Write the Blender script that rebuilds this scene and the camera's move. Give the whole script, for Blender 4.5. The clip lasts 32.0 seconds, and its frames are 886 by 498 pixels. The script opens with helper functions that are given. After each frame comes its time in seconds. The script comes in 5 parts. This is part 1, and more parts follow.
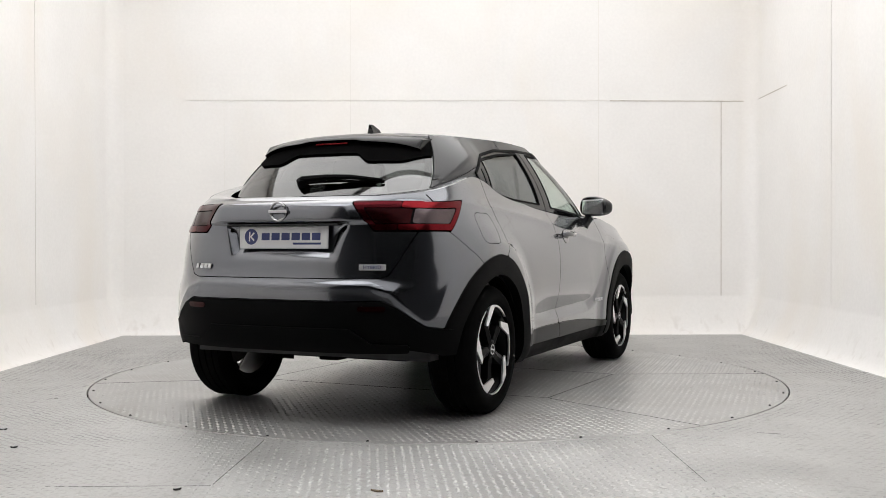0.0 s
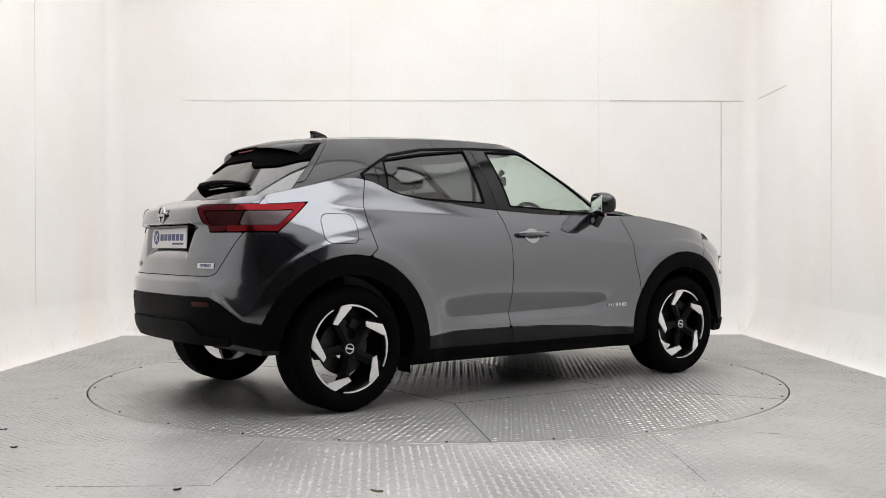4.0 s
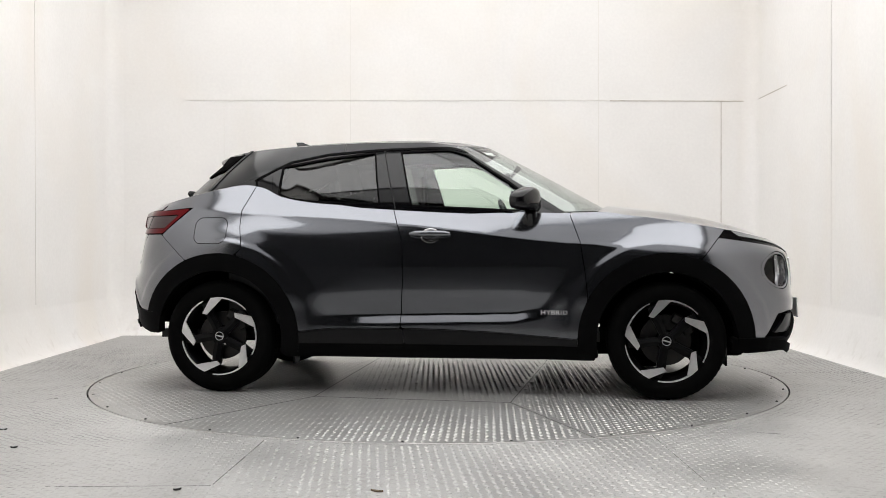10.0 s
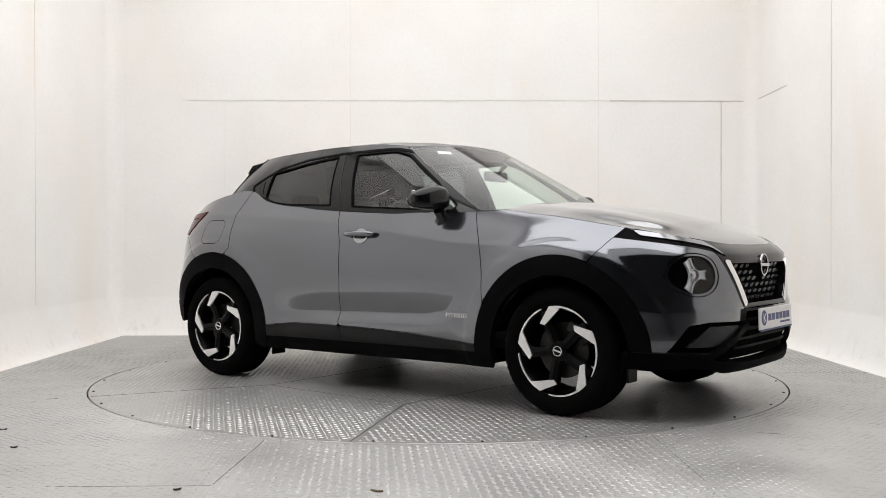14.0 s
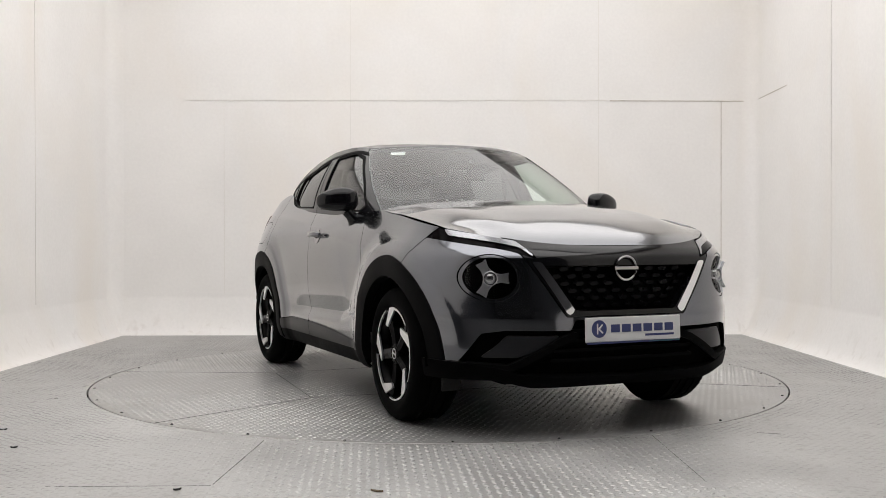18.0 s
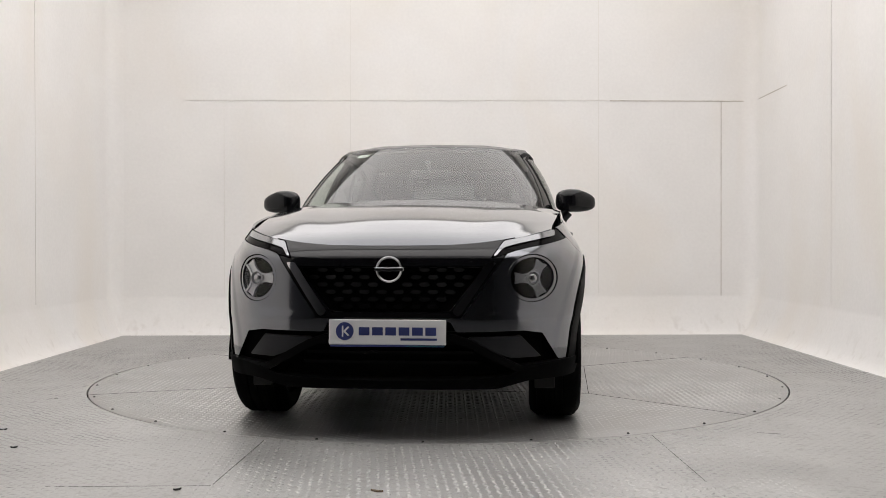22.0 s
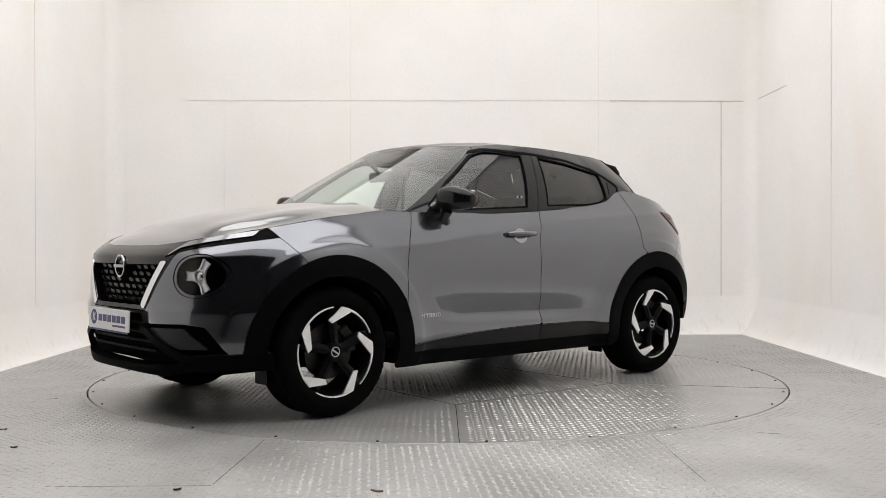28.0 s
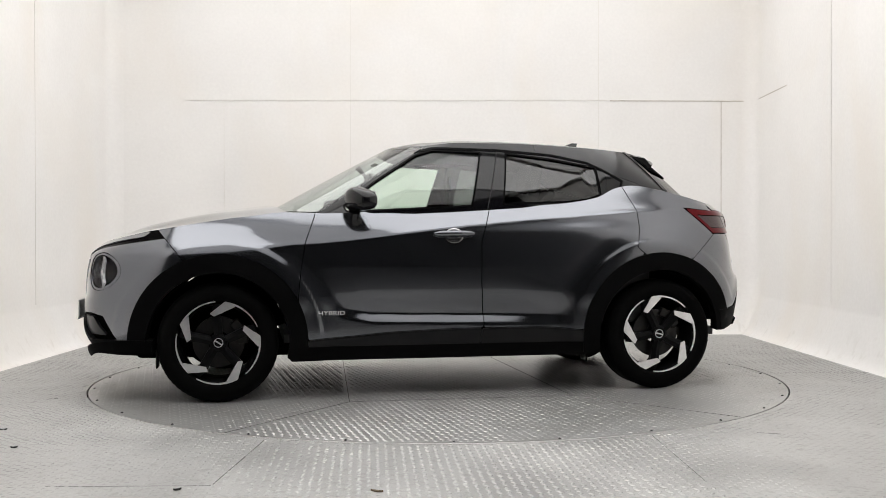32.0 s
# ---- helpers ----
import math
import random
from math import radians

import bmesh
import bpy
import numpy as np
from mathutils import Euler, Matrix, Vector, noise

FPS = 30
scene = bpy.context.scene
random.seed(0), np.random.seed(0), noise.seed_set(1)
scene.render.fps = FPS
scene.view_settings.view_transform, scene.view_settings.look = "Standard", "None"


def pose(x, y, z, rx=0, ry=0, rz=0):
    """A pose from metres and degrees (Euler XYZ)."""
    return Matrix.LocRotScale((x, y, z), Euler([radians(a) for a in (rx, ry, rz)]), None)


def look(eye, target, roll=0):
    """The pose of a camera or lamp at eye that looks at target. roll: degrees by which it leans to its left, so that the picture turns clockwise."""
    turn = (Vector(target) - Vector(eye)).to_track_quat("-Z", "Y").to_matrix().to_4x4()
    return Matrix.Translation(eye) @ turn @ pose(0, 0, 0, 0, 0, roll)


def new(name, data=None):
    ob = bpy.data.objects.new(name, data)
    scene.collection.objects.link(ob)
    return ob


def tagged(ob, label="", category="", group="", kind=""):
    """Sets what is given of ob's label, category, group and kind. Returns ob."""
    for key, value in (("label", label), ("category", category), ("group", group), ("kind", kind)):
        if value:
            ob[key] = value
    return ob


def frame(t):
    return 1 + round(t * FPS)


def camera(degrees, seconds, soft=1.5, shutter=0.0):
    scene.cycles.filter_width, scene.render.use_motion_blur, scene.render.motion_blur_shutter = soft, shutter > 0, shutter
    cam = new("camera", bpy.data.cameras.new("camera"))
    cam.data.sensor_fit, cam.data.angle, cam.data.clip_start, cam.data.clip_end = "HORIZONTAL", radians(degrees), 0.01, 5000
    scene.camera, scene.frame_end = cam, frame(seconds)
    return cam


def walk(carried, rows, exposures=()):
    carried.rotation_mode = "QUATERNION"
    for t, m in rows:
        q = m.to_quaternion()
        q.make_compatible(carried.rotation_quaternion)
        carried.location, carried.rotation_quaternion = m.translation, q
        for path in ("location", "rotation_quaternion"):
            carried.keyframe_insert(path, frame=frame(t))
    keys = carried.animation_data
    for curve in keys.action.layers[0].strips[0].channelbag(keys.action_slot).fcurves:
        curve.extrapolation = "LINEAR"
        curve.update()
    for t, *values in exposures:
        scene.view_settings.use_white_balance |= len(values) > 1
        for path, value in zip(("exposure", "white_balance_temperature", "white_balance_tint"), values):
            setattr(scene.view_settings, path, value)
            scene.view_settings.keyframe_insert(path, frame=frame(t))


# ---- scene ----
EXPOSURE = [(0, 0.0, 6370, 10), (13, -0.02, 6390, 10), (17, -0.18, 6450, 11), (21, -0.28, 6510, 12), (25, -0.24, 6510, 12), (28, -0.12, 6460, 11), (32, -0.06, 6420, 10)]
LIGHT, LIGHT_BACK, LIGHT_FRONT = 3.2, 1.76, 0.9
# ---------------------------------------------------------------- camera
CAM_Y, CAM_Z = -6.569, 0.896
YAW, TILT = radians(0.253), radians(-0.361)
cam = camera(48.89, 32.0, soft=0.3)
AIM = (math.sin(YAW), CAM_Y + math.cos(YAW), CAM_Z + math.tan(TILT))
cam_pose = look((0, CAM_Y, CAM_Z), AIM, -0.086)
walk(cam, [(0, cam_pose), (32, cam_pose)], exposures=EXPOSURE)

# ---------------------------------------------------------------- light
world = bpy.data.worlds.new("world")
scene.world = world
world.use_nodes = True
wn = world.node_tree.nodes
wn["Background"].inputs[0].default_value = (0.75, 0.8, 0.9, 1)
wn["Background"].inputs[1].default_value = 0.15


# ---------------------------------------------------------------- materials
def mat(name, color, rough=0.5, metal=0.0, coat=0.0, vary=0.0, scale=8.0, bump=0.0, bscale=60.0, spec=0.5, rvary=0.0, emit=0.0, alpha=1.0, trans=0.0, ior=1.45, stretch=(1, 1, 1)):
    """A principled material with variation at two scales, relief and worn gloss."""
    m = bpy.data.materials.new(name)
    m.use_nodes = True
    nt = m.node_tree
    n, l = nt.nodes, nt.links
    b = n["Principled BSDF"]
    b.inputs["Base Color"].default_value = (*color, 1)
    b.inputs["Roughness"].default_value = rough
    b.inputs["Metallic"].default_value = metal
    b.inputs["Coat Weight"].default_value = coat
    b.inputs["Coat Roughness"].default_value = 0.03
    b.inputs["Specular IOR Level"].default_value = spec
    b.inputs["IOR"].default_value = ior
    b.inputs["Transmission Weight"].default_value = trans
    b.inputs["Alpha"].default_value = alpha
    if emit:
        b.inputs["Emission Color"].default_value = (*color, 1)
        b.inputs["Emission Strength"].default_value = emit
    if vary or bump or rvary:
        tc = n.new("ShaderNodeTexCoord")
        mp = n.new("ShaderNodeMapping")
        mp.inputs["Scale"].default_value = stretch
        l.new(tc.outputs["Object"], mp.inputs["Vector"])
        big = n.new("ShaderNodeTexNoise")
        big.inputs["Scale"].default_value = scale
        big.inputs["Detail"].default_value = 6
        fine = n.new("ShaderNodeTexNoise")
        fine.inputs["Scale"].default_value = bscale
        fine.inputs["Detail"].default_value = 4
        l.new(mp.outputs[0], big.inputs["Vector"])
        l.new(mp.outputs[0], fine.inputs["Vector"])
        mix = n.new("ShaderNodeMix")
        mix.data_type = "FLOAT"
        mix.inputs[0].default_value = 0.35
        l.new(big.outputs[0], mix.inputs[2])
        l.new(fine.outputs[0], mix.inputs[3])
        if vary:
            ramp = n.new("ShaderNodeMapRange")
            ramp.inputs[1].default_value, ramp.inputs[2].default_value = 0.3, 0.7
            ramp.inputs[3].default_value, ramp.inputs[4].default_value = 1 - vary, 1 + vary
            l.new(mix.outputs[0], ramp.inputs[0])
            mul = n.new("ShaderNodeVectorMath")
            mul.operation = "MULTIPLY"
            mul.inputs[0].default_value = color
            l.new(ramp.outputs[0], mul.inputs[1])
            l.new(mul.outputs[0], b.inputs["Base Color"])
        if rvary:
            rr = n.new("ShaderNodeMapRange")
            rr.inputs[1].default_value, rr.inputs[2].default_value = 0.3, 0.7
            rr.inputs[3].default_value, rr.inputs[4].default_value = max(0.02, rough - rvary), rough + rvary
            l.new(big.outputs[0], rr.inputs[0])
            l.new(rr.outputs[0], b.inputs["Roughness"])
        if bump:
            bp = n.new("ShaderNodeBump")
            bp.inputs["Strength"].default_value = 1.0
            bp.inputs["Distance"].default_value = bump
            l.new(fine.outputs[0], bp.inputs["Height"])
            l.new(bp.outputs[0], b.inputs["Normal"])
    return m


def paint(name, color, metal, rough, flake=0.06, coat=0.8, coat_rough=0.03):
    """Metallic car paint: flakes under a clear coat with faint orange peel."""
    m = mat(name, color, rough, metal, coat=coat, spec=0.5 if coat > 0.5 else 0.3)
    nt = m.node_tree
    n, l = nt.nodes, nt.links
    b = n["Principled BSDF"]
    b.inputs["Coat Roughness"].default_value = coat_rough
    tc = n.new("ShaderNodeTexCoord")
    v = n.new("ShaderNodeTexVoronoi")
    v.inputs["Scale"].default_value = 900
    l.new(tc.outputs["Object"], v.inputs["Vector"])
    r = n.new("ShaderNodeMapRange")
    r.inputs[3].default_value, r.inputs[4].default_value = 1 - flake * 3, 1 + flake * 3
    l.new(v.outputs["Color"], r.inputs[0])
    mul = n.new("ShaderNodeVectorMath")
    mul.operation = "MULTIPLY"
    mul.inputs[0].default_value = color
    l.new(r.outputs[0], mul.inputs[1])
    l.new(mul.outputs[0], b.inputs["Base Color"])
    peel = n.new("ShaderNodeTexNoise")
    peel.inputs["Scale"].default_value = 260
    l.new(tc.outputs["Object"], peel.inputs["Vector"])
    bp = n.new("ShaderNodeBump")
    bp.inputs["Distance"].default_value = 0.00004
    l.new(peel.outputs[0], bp.inputs["Height"])
    l.new(bp.outputs[0], b.inputs["Coat Normal"])
    return m


def glass(name, tint, rough=0.0, head_on=0.09, slant=0.9):
    """Thin tinted sheet: clear, with a mirror-like face that grows at a slant."""
    m = bpy.data.materials.new(name)
    m.use_nodes = True
    n, l = m.node_tree.nodes, m.node_tree.links
    n.remove(n["Principled BSDF"])
    t = n.new("ShaderNodeBsdfTransparent")
    t.inputs[0].default_value = (*tint, 1)
    g = n.new("ShaderNodeBsdfGlossy")
    g.inputs["Roughness"].default_value = rough
    w = n.new("ShaderNodeLayerWeight")
    w.inputs[0].default_value = 0.5
    p = n.new("ShaderNodeMath")
    p.operation = "POWER"
    p.inputs[1].default_value = 4.0
    k = n.new("ShaderNodeMath")
    k.operation = "MULTIPLY_ADD"
    k.inputs[1].default_value, k.inputs[2].default_value = slant - head_on, head_on
    mx = n.new("ShaderNodeMixShader")
    l.new(w.outputs["Facing"], p.inputs[0])
    l.new(p.outputs[0], k.inputs[0])
    l.new(k.outputs[0], mx.inputs[0])
    l.new(t.outputs[0], mx.inputs[1])
    l.new(g.outputs[0], mx.inputs[2])
    l.new(mx.outputs[0], n["Material Output"].inputs[0])
    return m


WALL = mat("painted_wall", (0.868, 0.850, 0.830), 0.55, vary=0.05, scale=1.1, bump=0.0004, bscale=35, rvary=0.08)


def stained(m, tint, scale, amount, lo=0.46, hi=0.68, below=None):
    """Adds soft-edged warm stains over a material's own colour, or scuffs below a height."""
    n, l = m.node_tree.nodes, m.node_tree.links
    b = n["Principled BSDF"]
    src = b.inputs["Base Color"].links[0].from_socket
    tc = n.new("ShaderNodeTexCoord")
    mp = n.new("ShaderNodeMapping")
    mp.inputs["Scale"].default_value = (1, 1, 0.6)
    nz = n.new("ShaderNodeTexNoise")
    nz.inputs["Scale"].default_value, nz.inputs["Detail"].default_value, nz.inputs["Distortion"].default_value = scale, 7, 0.6
    rg = n.new("ShaderNodeMapRange")
    rg.inputs[1].default_value, rg.inputs[2].default_value, rg.inputs[4].default_value = lo, hi, amount
    mx = n.new("ShaderNodeMix")
    mx.data_type = "RGBA"
    mx.inputs[7].default_value = (*tint, 1)
    l.new(tc.outputs["Object"], mp.inputs["Vector"])
    l.new(mp.outputs[0], nz.inputs["Vector"])
    l.new(nz.outputs[0], rg.inputs[0])
    fac = rg.outputs[0]
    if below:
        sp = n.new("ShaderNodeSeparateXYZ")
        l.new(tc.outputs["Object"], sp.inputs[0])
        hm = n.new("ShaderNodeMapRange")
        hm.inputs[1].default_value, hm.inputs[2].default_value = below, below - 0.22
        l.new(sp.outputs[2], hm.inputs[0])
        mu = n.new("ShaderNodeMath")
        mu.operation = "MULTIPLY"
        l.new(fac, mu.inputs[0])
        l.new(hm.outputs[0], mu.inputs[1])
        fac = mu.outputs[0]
    l.new(fac, mx.inputs[0])
    l.new(src, mx.inputs[6])
    l.new(mx.outputs[2], b.inputs["Base Color"])


stained(WALL, (0.84, 0.775, 0.69), 0.75, 0.42)
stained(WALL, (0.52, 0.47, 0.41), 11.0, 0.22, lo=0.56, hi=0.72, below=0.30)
SEAM = mat("wall_seam", (0.46, 0.40, 0.34), 0.8, vary=0.3, scale=6)
CEIL = mat("ceiling_white", (0.78, 0.77, 0.75), 0.7, vary=0.03, scale=1)
STEEL = mat("tread_plate", (0.43, 0.427, 0.418), 0.44, 0.35, vary=0.26, scale=1.7, bump=0.0010, bscale=130, rvary=0.12)
STEEL_TOP = mat("worn_tread_lugs", (0.53, 0.527, 0.517), 0.34, 0.72, vary=0.30, scale=3.0, bscale=40, rvary=0.04)
DECK = mat("turntable_plate", (0.42, 0.418, 0.412), 0.35, 0.56, vary=0.22, scale=1.9, bump=0.0005, bscale=130, rvary=0.04)
STEEL_DULL = mat("dull_tread_lugs", (0.415, 0.412, 0.404), 0.42, 0.62, vary=0.34, scale=3.5, bscale=40, rvary=0.05)
stained(STEEL, (0.20, 0.185, 0.165), 23.0, 0.34, lo=0.54, hi=0.68)
stained(DECK, (0.19, 0.165, 0.135), 2.1, 0.30, lo=0.45, hi=0.70)
GAPM = mat("dark_gap", (0.02, 0.02, 0.02), 0.8, vary=0.2)
HALL = mat("hall_side_wall", (0.13, 0.132, 0.14), 0.8, vary=0.12, scale=0.7)
ROOM = mat("dim_room_wall", (0.03, 0.0305, 0.033), 0.8, vary=0.15, scale=0.7)
CONC = mat("concrete_floor", (0.11, 0.11, 0.109), 0.7, vary=0.2, scale=1.1, bump=0.001)
DIFF = mat("light_diffuser", (1.0, 0.985, 0.965), 0.6, emit=LIGHT)
DIFF_BACK = mat("dim_light_diffuser", (1.0, 0.985, 0.965), 0.6, emit=LIGHT_BACK)
DIFF_FRONT = mat("faint_light_diffuser", (1.0, 0.985, 0.965), 0.6, emit=LIGHT_FRONT)
ALU = mat("lamp_frame", (0.75, 0.75, 0.75), 0.35, 0.8, vary=0.05)
PAINT = paint("grey_metallic_paint", (0.138, 0.144, 0.160), 0.95, 0.145, flake=0.06, coat=1.0, coat_rough=0.015)
BLACKP = paint("black_metallic_paint", (0.013, 0.0135, 0.015), 0.1, 0.34, 0.03, coat=0.5)
PLAST = mat("black_grained_plastic", (0.0032, 0.0032, 0.0034), 0.5, vary=0.15, spec=0.035, scale=5, bump=0.0002, bscale=420, rvary=0.06)
SILLM = mat("satin_sill_plastic", (0.007, 0.007, 0.0074), 0.32, vary=0.12, spec=0.25, scale=6, bump=0.0001, bscale=420)
PIANO = mat("gloss_black", (0.005, 0.005, 0.006), 0.06, spec=0.4, vary=0.05)
DARK = mat("underbody_black", (0.002, 0.002, 0.002), 0.9, spec=0.02, vary=0.3, scale=4)
RUBBER = mat("tyre_rubber", (0.0025, 0.0025, 0.0025), 0.8, spec=0.05, vary=0.2, scale=9, bump=0.0003, bscale=200)
RIMB = mat("gloss_black_alloy", (0.003, 0.003, 0.0033), 0.32, spec=0.09, vary=0.1)
RIMS = mat("machined_alloy", (0.78, 0.78, 0.79), 0.28, 0.9, vary=0.05, scale=30)
CHROME = mat("chrome", (0.80, 0.80, 0.81), 0.06, 1.0, vary=0.02)
SATIN = mat("satin_silver", (0.66, 0.66, 0.67), 0.36, 0.75, vary=0.04)
# blade paint with the dark reflection it shows put into its colour
BLADE = mat("darkened_grey_blade", (0.026, 0.0265, 0.029), 0.32, 0.4, spec=0.2, vary=0.08, scale=12)
PADM = mat("grille_gloss", (0.004, 0.004, 0.0045), 0.26, spec=0.13, vary=0.1)
SPOIL = mat("gloss_black_panel", (0.0035, 0.0035, 0.004), 0.15, spec=0.2, vary=0.05)
LIPM = mat("matt_black_lip", (0.0022, 0.0022, 0.0024), 0.65, spec=0.03, vary=0.1)
EMBM = mat("dark_chrome", (0.42, 0.42, 0.43), 0.16, 1.0, vary=0.02)
JOINT = mat("filled_floor_joint", (0.10, 0.098, 0.094), 0.8, vary=0.4, scale=14)
FLAPM = mat("grey_flap_plastic", (0.012, 0.0118, 0.0115), 0.7, vary=0.15, scale=20)
DISC = mat("brake_steel", (0.035, 0.034, 0.033), 0.45, 0.8, vary=0.2, scale=20)
RED = mat("red_lens", (0.105, 0.0055, 0.008), 0.15, 0.85, spec=0.2, vary=0.12, scale=60)
# the frame's same red, darkened to stand for a reflection of the dark hall
RED_DIM = mat("dim_reflection_red_lens", (0.045, 0.004, 0.006), 0.13, 0.85, spec=0.15, vary=0.15, scale=60)
REDD = mat("dark_red_lens", (0.02, 0.0025, 0.003), 0.14, 0.7, spec=0.15, vary=0.2, scale=60)
SMOKE = mat("smoked_lens", (0.0025, 0.002, 0.0022), 0.08, spec=0.03, vary=0.05)
CLEARW = mat("clear_lamp_lens", (0.25, 0.255, 0.27), 0.12, 0.8, coat=1.0, vary=0.05)
LAMPG = mat("lamp_silver", (0.55, 0.56, 0.58), 0.22, 0.65, vary=0.05)
LAMPW = mat("grey_clear_lens", (0.075, 0.058, 0.060), 0.20, 0.8, spec=0.3, vary=0.15, scale=50)
PLATE = mat("plate_white", (0.64, 0.64, 0.645), 0.3, vary=0.02)
BADGE = mat("bright_badge_silver", (0.78, 0.78, 0.79), 0.35, 0.3, vary=0.03)
NAVY = mat("plate_navy_print", (0.03, 0.04, 0.14), 0.4, vary=0.03)
TEAL = mat("plate_teal_print", (0.05, 0.28, 0.33), 0.4, vary=0.03)
FABRIC = mat("seat_fabric", (0.035, 0.035, 0.037), 0.9, vary=0.2, scale=20, bump=0.0008, bscale=260)
TRIM = mat("interior_trim", (0.03, 0.03, 0.032), 0.65, vary=0.15, scale=8, bump=0.0003, bscale=300)
LINER = mat("headlining", (0.12, 0.12, 0.12), 0.95, vary=0.08)
PAPER = mat("sticker_white", (0.8, 0.8, 0.78), 0.6, vary=0.03)
LEAF = mat("dry_leaf", (0.16, 0.12, 0.07), 0.85, vary=0.3, scale=40)
CLEAR = glass("clear_green_glass", (0.80, 0.90, 0.82))
WSCREEN = glass("windscreen_glass", (0.82, 0.88, 0.86))
TINT = glass("privacy_glass", (0.15, 0.16, 0.16), head_on=0.07)
REARG = glass("rear_window_glass", (0.13, 0.14, 0.14), head_on=0.15)
LENS = glass("lamp_cover", (0.96, 0.965, 0.97), head_on=0.03, slant=0.35)
MIRRORG = mat("mirror_glass", (0.8, 0.82, 0.83), 0.02, 1.0, vary=0.01)


# ---------------------------------------------------------------- mesh helpers
def mesh_ob(name, verts, faces, material, parent=None, label="", smooth=True, kind=""):
    me = bpy.data.meshes.new(name)
    me.from_pydata([tuple(map(float, v)) for v in verts], [], [tuple(map(int, f)) for f in faces])
    me.materials.append(material)
    if smooth:
        me.shade_smooth()
    me.validate()
    ob = new(name, me)
    if parent:
        ob.parent = parent
    return tagged(ob, label=label, kind=kind)


def part(name, bm, material, parent, label="", smooth=False, sharp=35):
    """Links a bmesh as one mesh object under a thing or a part."""
    bmesh.ops.recalc_face_normals(bm, faces=bm.faces)
    me = bpy.data.meshes.new(name)
    if smooth:
        for f in bm.faces:
            f.smooth = True
        for e in bm.edges:
            if len(e.link_faces) == 2 and e.calc_face_angle(0) > radians(sharp):
                e.smooth = False
    bm.to_mesh(me)
    bm.free()
    me.materials.append(material)
    ob = new(name, me)
    if parent:
        ob.parent = parent
    return tagged(ob, label=label)


def box(bm, x0, x1, y0, y1, z0, z1, bevel=0.0, seg=2, m=None):
    r = bmesh.ops.create_cube(bm, size=1)
    vs = r["verts"]
    bmesh.ops.scale(bm, vec=(x1 - x0, y1 - y0, z1 - z0), verts=vs)
    bmesh.ops.translate(bm, vec=((x0 + x1) / 2, (y0 + y1) / 2, (z0 + z1) / 2), verts=vs)
    if bevel:
        es = list({e for v in vs for e in v.link_edges})
        r = bmesh.ops.bevel(bm, geom=es, offset=bevel, segments=seg, profile=0.6, affect="EDGES", clamp_overlap=True)
        vs = list({v for f in r["faces"] for v in f.verts} | {v for v in vs if v.is_valid})
    if m is not None:
        bmesh.ops.transform(bm, matrix=m, verts=vs)
    return vs


def bx(*a, **k):
    bm = bmesh.new()
    box(bm, *a, **k)
    return bm


def tube(bm, pts, radii, seg=10, cap=True):
    """A round tube along points with a radius at each."""
    pts = [Vector(p) for p in pts]
    if not hasattr(radii, "__len__"):
        radii = [radii] * len(pts)
    rings = []
    for i, p in enumerate(pts):
        d = (pts[min(i + 1, len(pts) - 1)] - pts[max(i - 1, 0)]).normalized()
        s = d.cross(Vector((0.02, 0.03, 1)) if abs(d.z) < 0.95 else Vector((1, 0.02, 0))).normalized()
        u = s.cross(d)
        rings.append([bm.verts.new(p + radii[i] * (math.cos(k * math.tau / seg) * s + math.sin(k * math.tau / seg) * u)) for k in range(seg)])
    for a, b in zip(rings, rings[1:]):
        for k in range(seg):
            bm.faces.new((a[k], a[(k + 1) % seg], b[(k + 1) % seg], b[k]))
    if cap:
        bm.faces.new(rings[0][::-1])
        bm.faces.new(rings[-1])


def lathe(bm, prof, seg=64, axis="y"):
    """Turns a profile of (radius, offset) round an axis."""
    rings = []
    for r, o in prof:
        ring = []
        for k in range(seg):
            a = k * math.tau / seg
            c, s = r * math.cos(a), r * math.sin(a)
            ring.append(bm.verts.new((c, o, s) if axis == "y" else ((o, c, s) if axis == "x" else (c, s, o))))
        rings.append(ring)
    for a, b in zip(rings, rings[1:]):
        for k in range(seg):
            bm.faces.new((a[k], a[(k + 1) % seg], b[(k + 1) % seg], b[k]))
    return rings


def prism(bm, pts, d):
    """Extrudes a flat outline of 3D points by the vector d."""
    a = [bm.verts.new(p) for p in pts]
    b = [bm.verts.new(Vector(p) + Vector(d)) for p in pts]
    n = len(a)
    bm.faces.new(a)
    bm.faces.new(b[::-1])
    for i in range(n):
        bm.faces.new((a[i], b[i], b[(i + 1) % n], a[(i + 1) % n]))


# ---------------------------------------------------------------- car body surfaces
def curve(x, pts):
    """Smooth monotone curve through (x, y) knots."""
    px = np.array([p[0] for p in pts], float)
    py = np.array([p[1] for p in pts], float)
    h = np.diff(px)
    d = np.diff(py) / h
    m = np.zeros(len(px))
    m[0], m[-1] = d[0], d[-1]
    for i in range(1, len(px) - 1):
        if d[i - 1] * d[i] > 0:
            m[i] = 3 * (h[i - 1] + h[i]) / ((2 * h[i] + h[i - 1]) / d[i - 1] + (h[i] + 2 * h[i - 1]) / d[i])
    x = np.clip(np.asarray(x, float), px[0], px[-1])
    i = np.clip(np.searchsorted(px, x, side="right") - 1, 0, len(px) - 2)
    t = (x - px[i]) / h[i]
    return (2 * t**3 - 3 * t**2 + 1) * py[i] + (t**3 - 2 * t**2 + t) * h[i] * m[i] + (3 * t**2 - 2 * t**3) * py[i + 1] + (t**3 - t**2) * h[i] * m[i + 1]


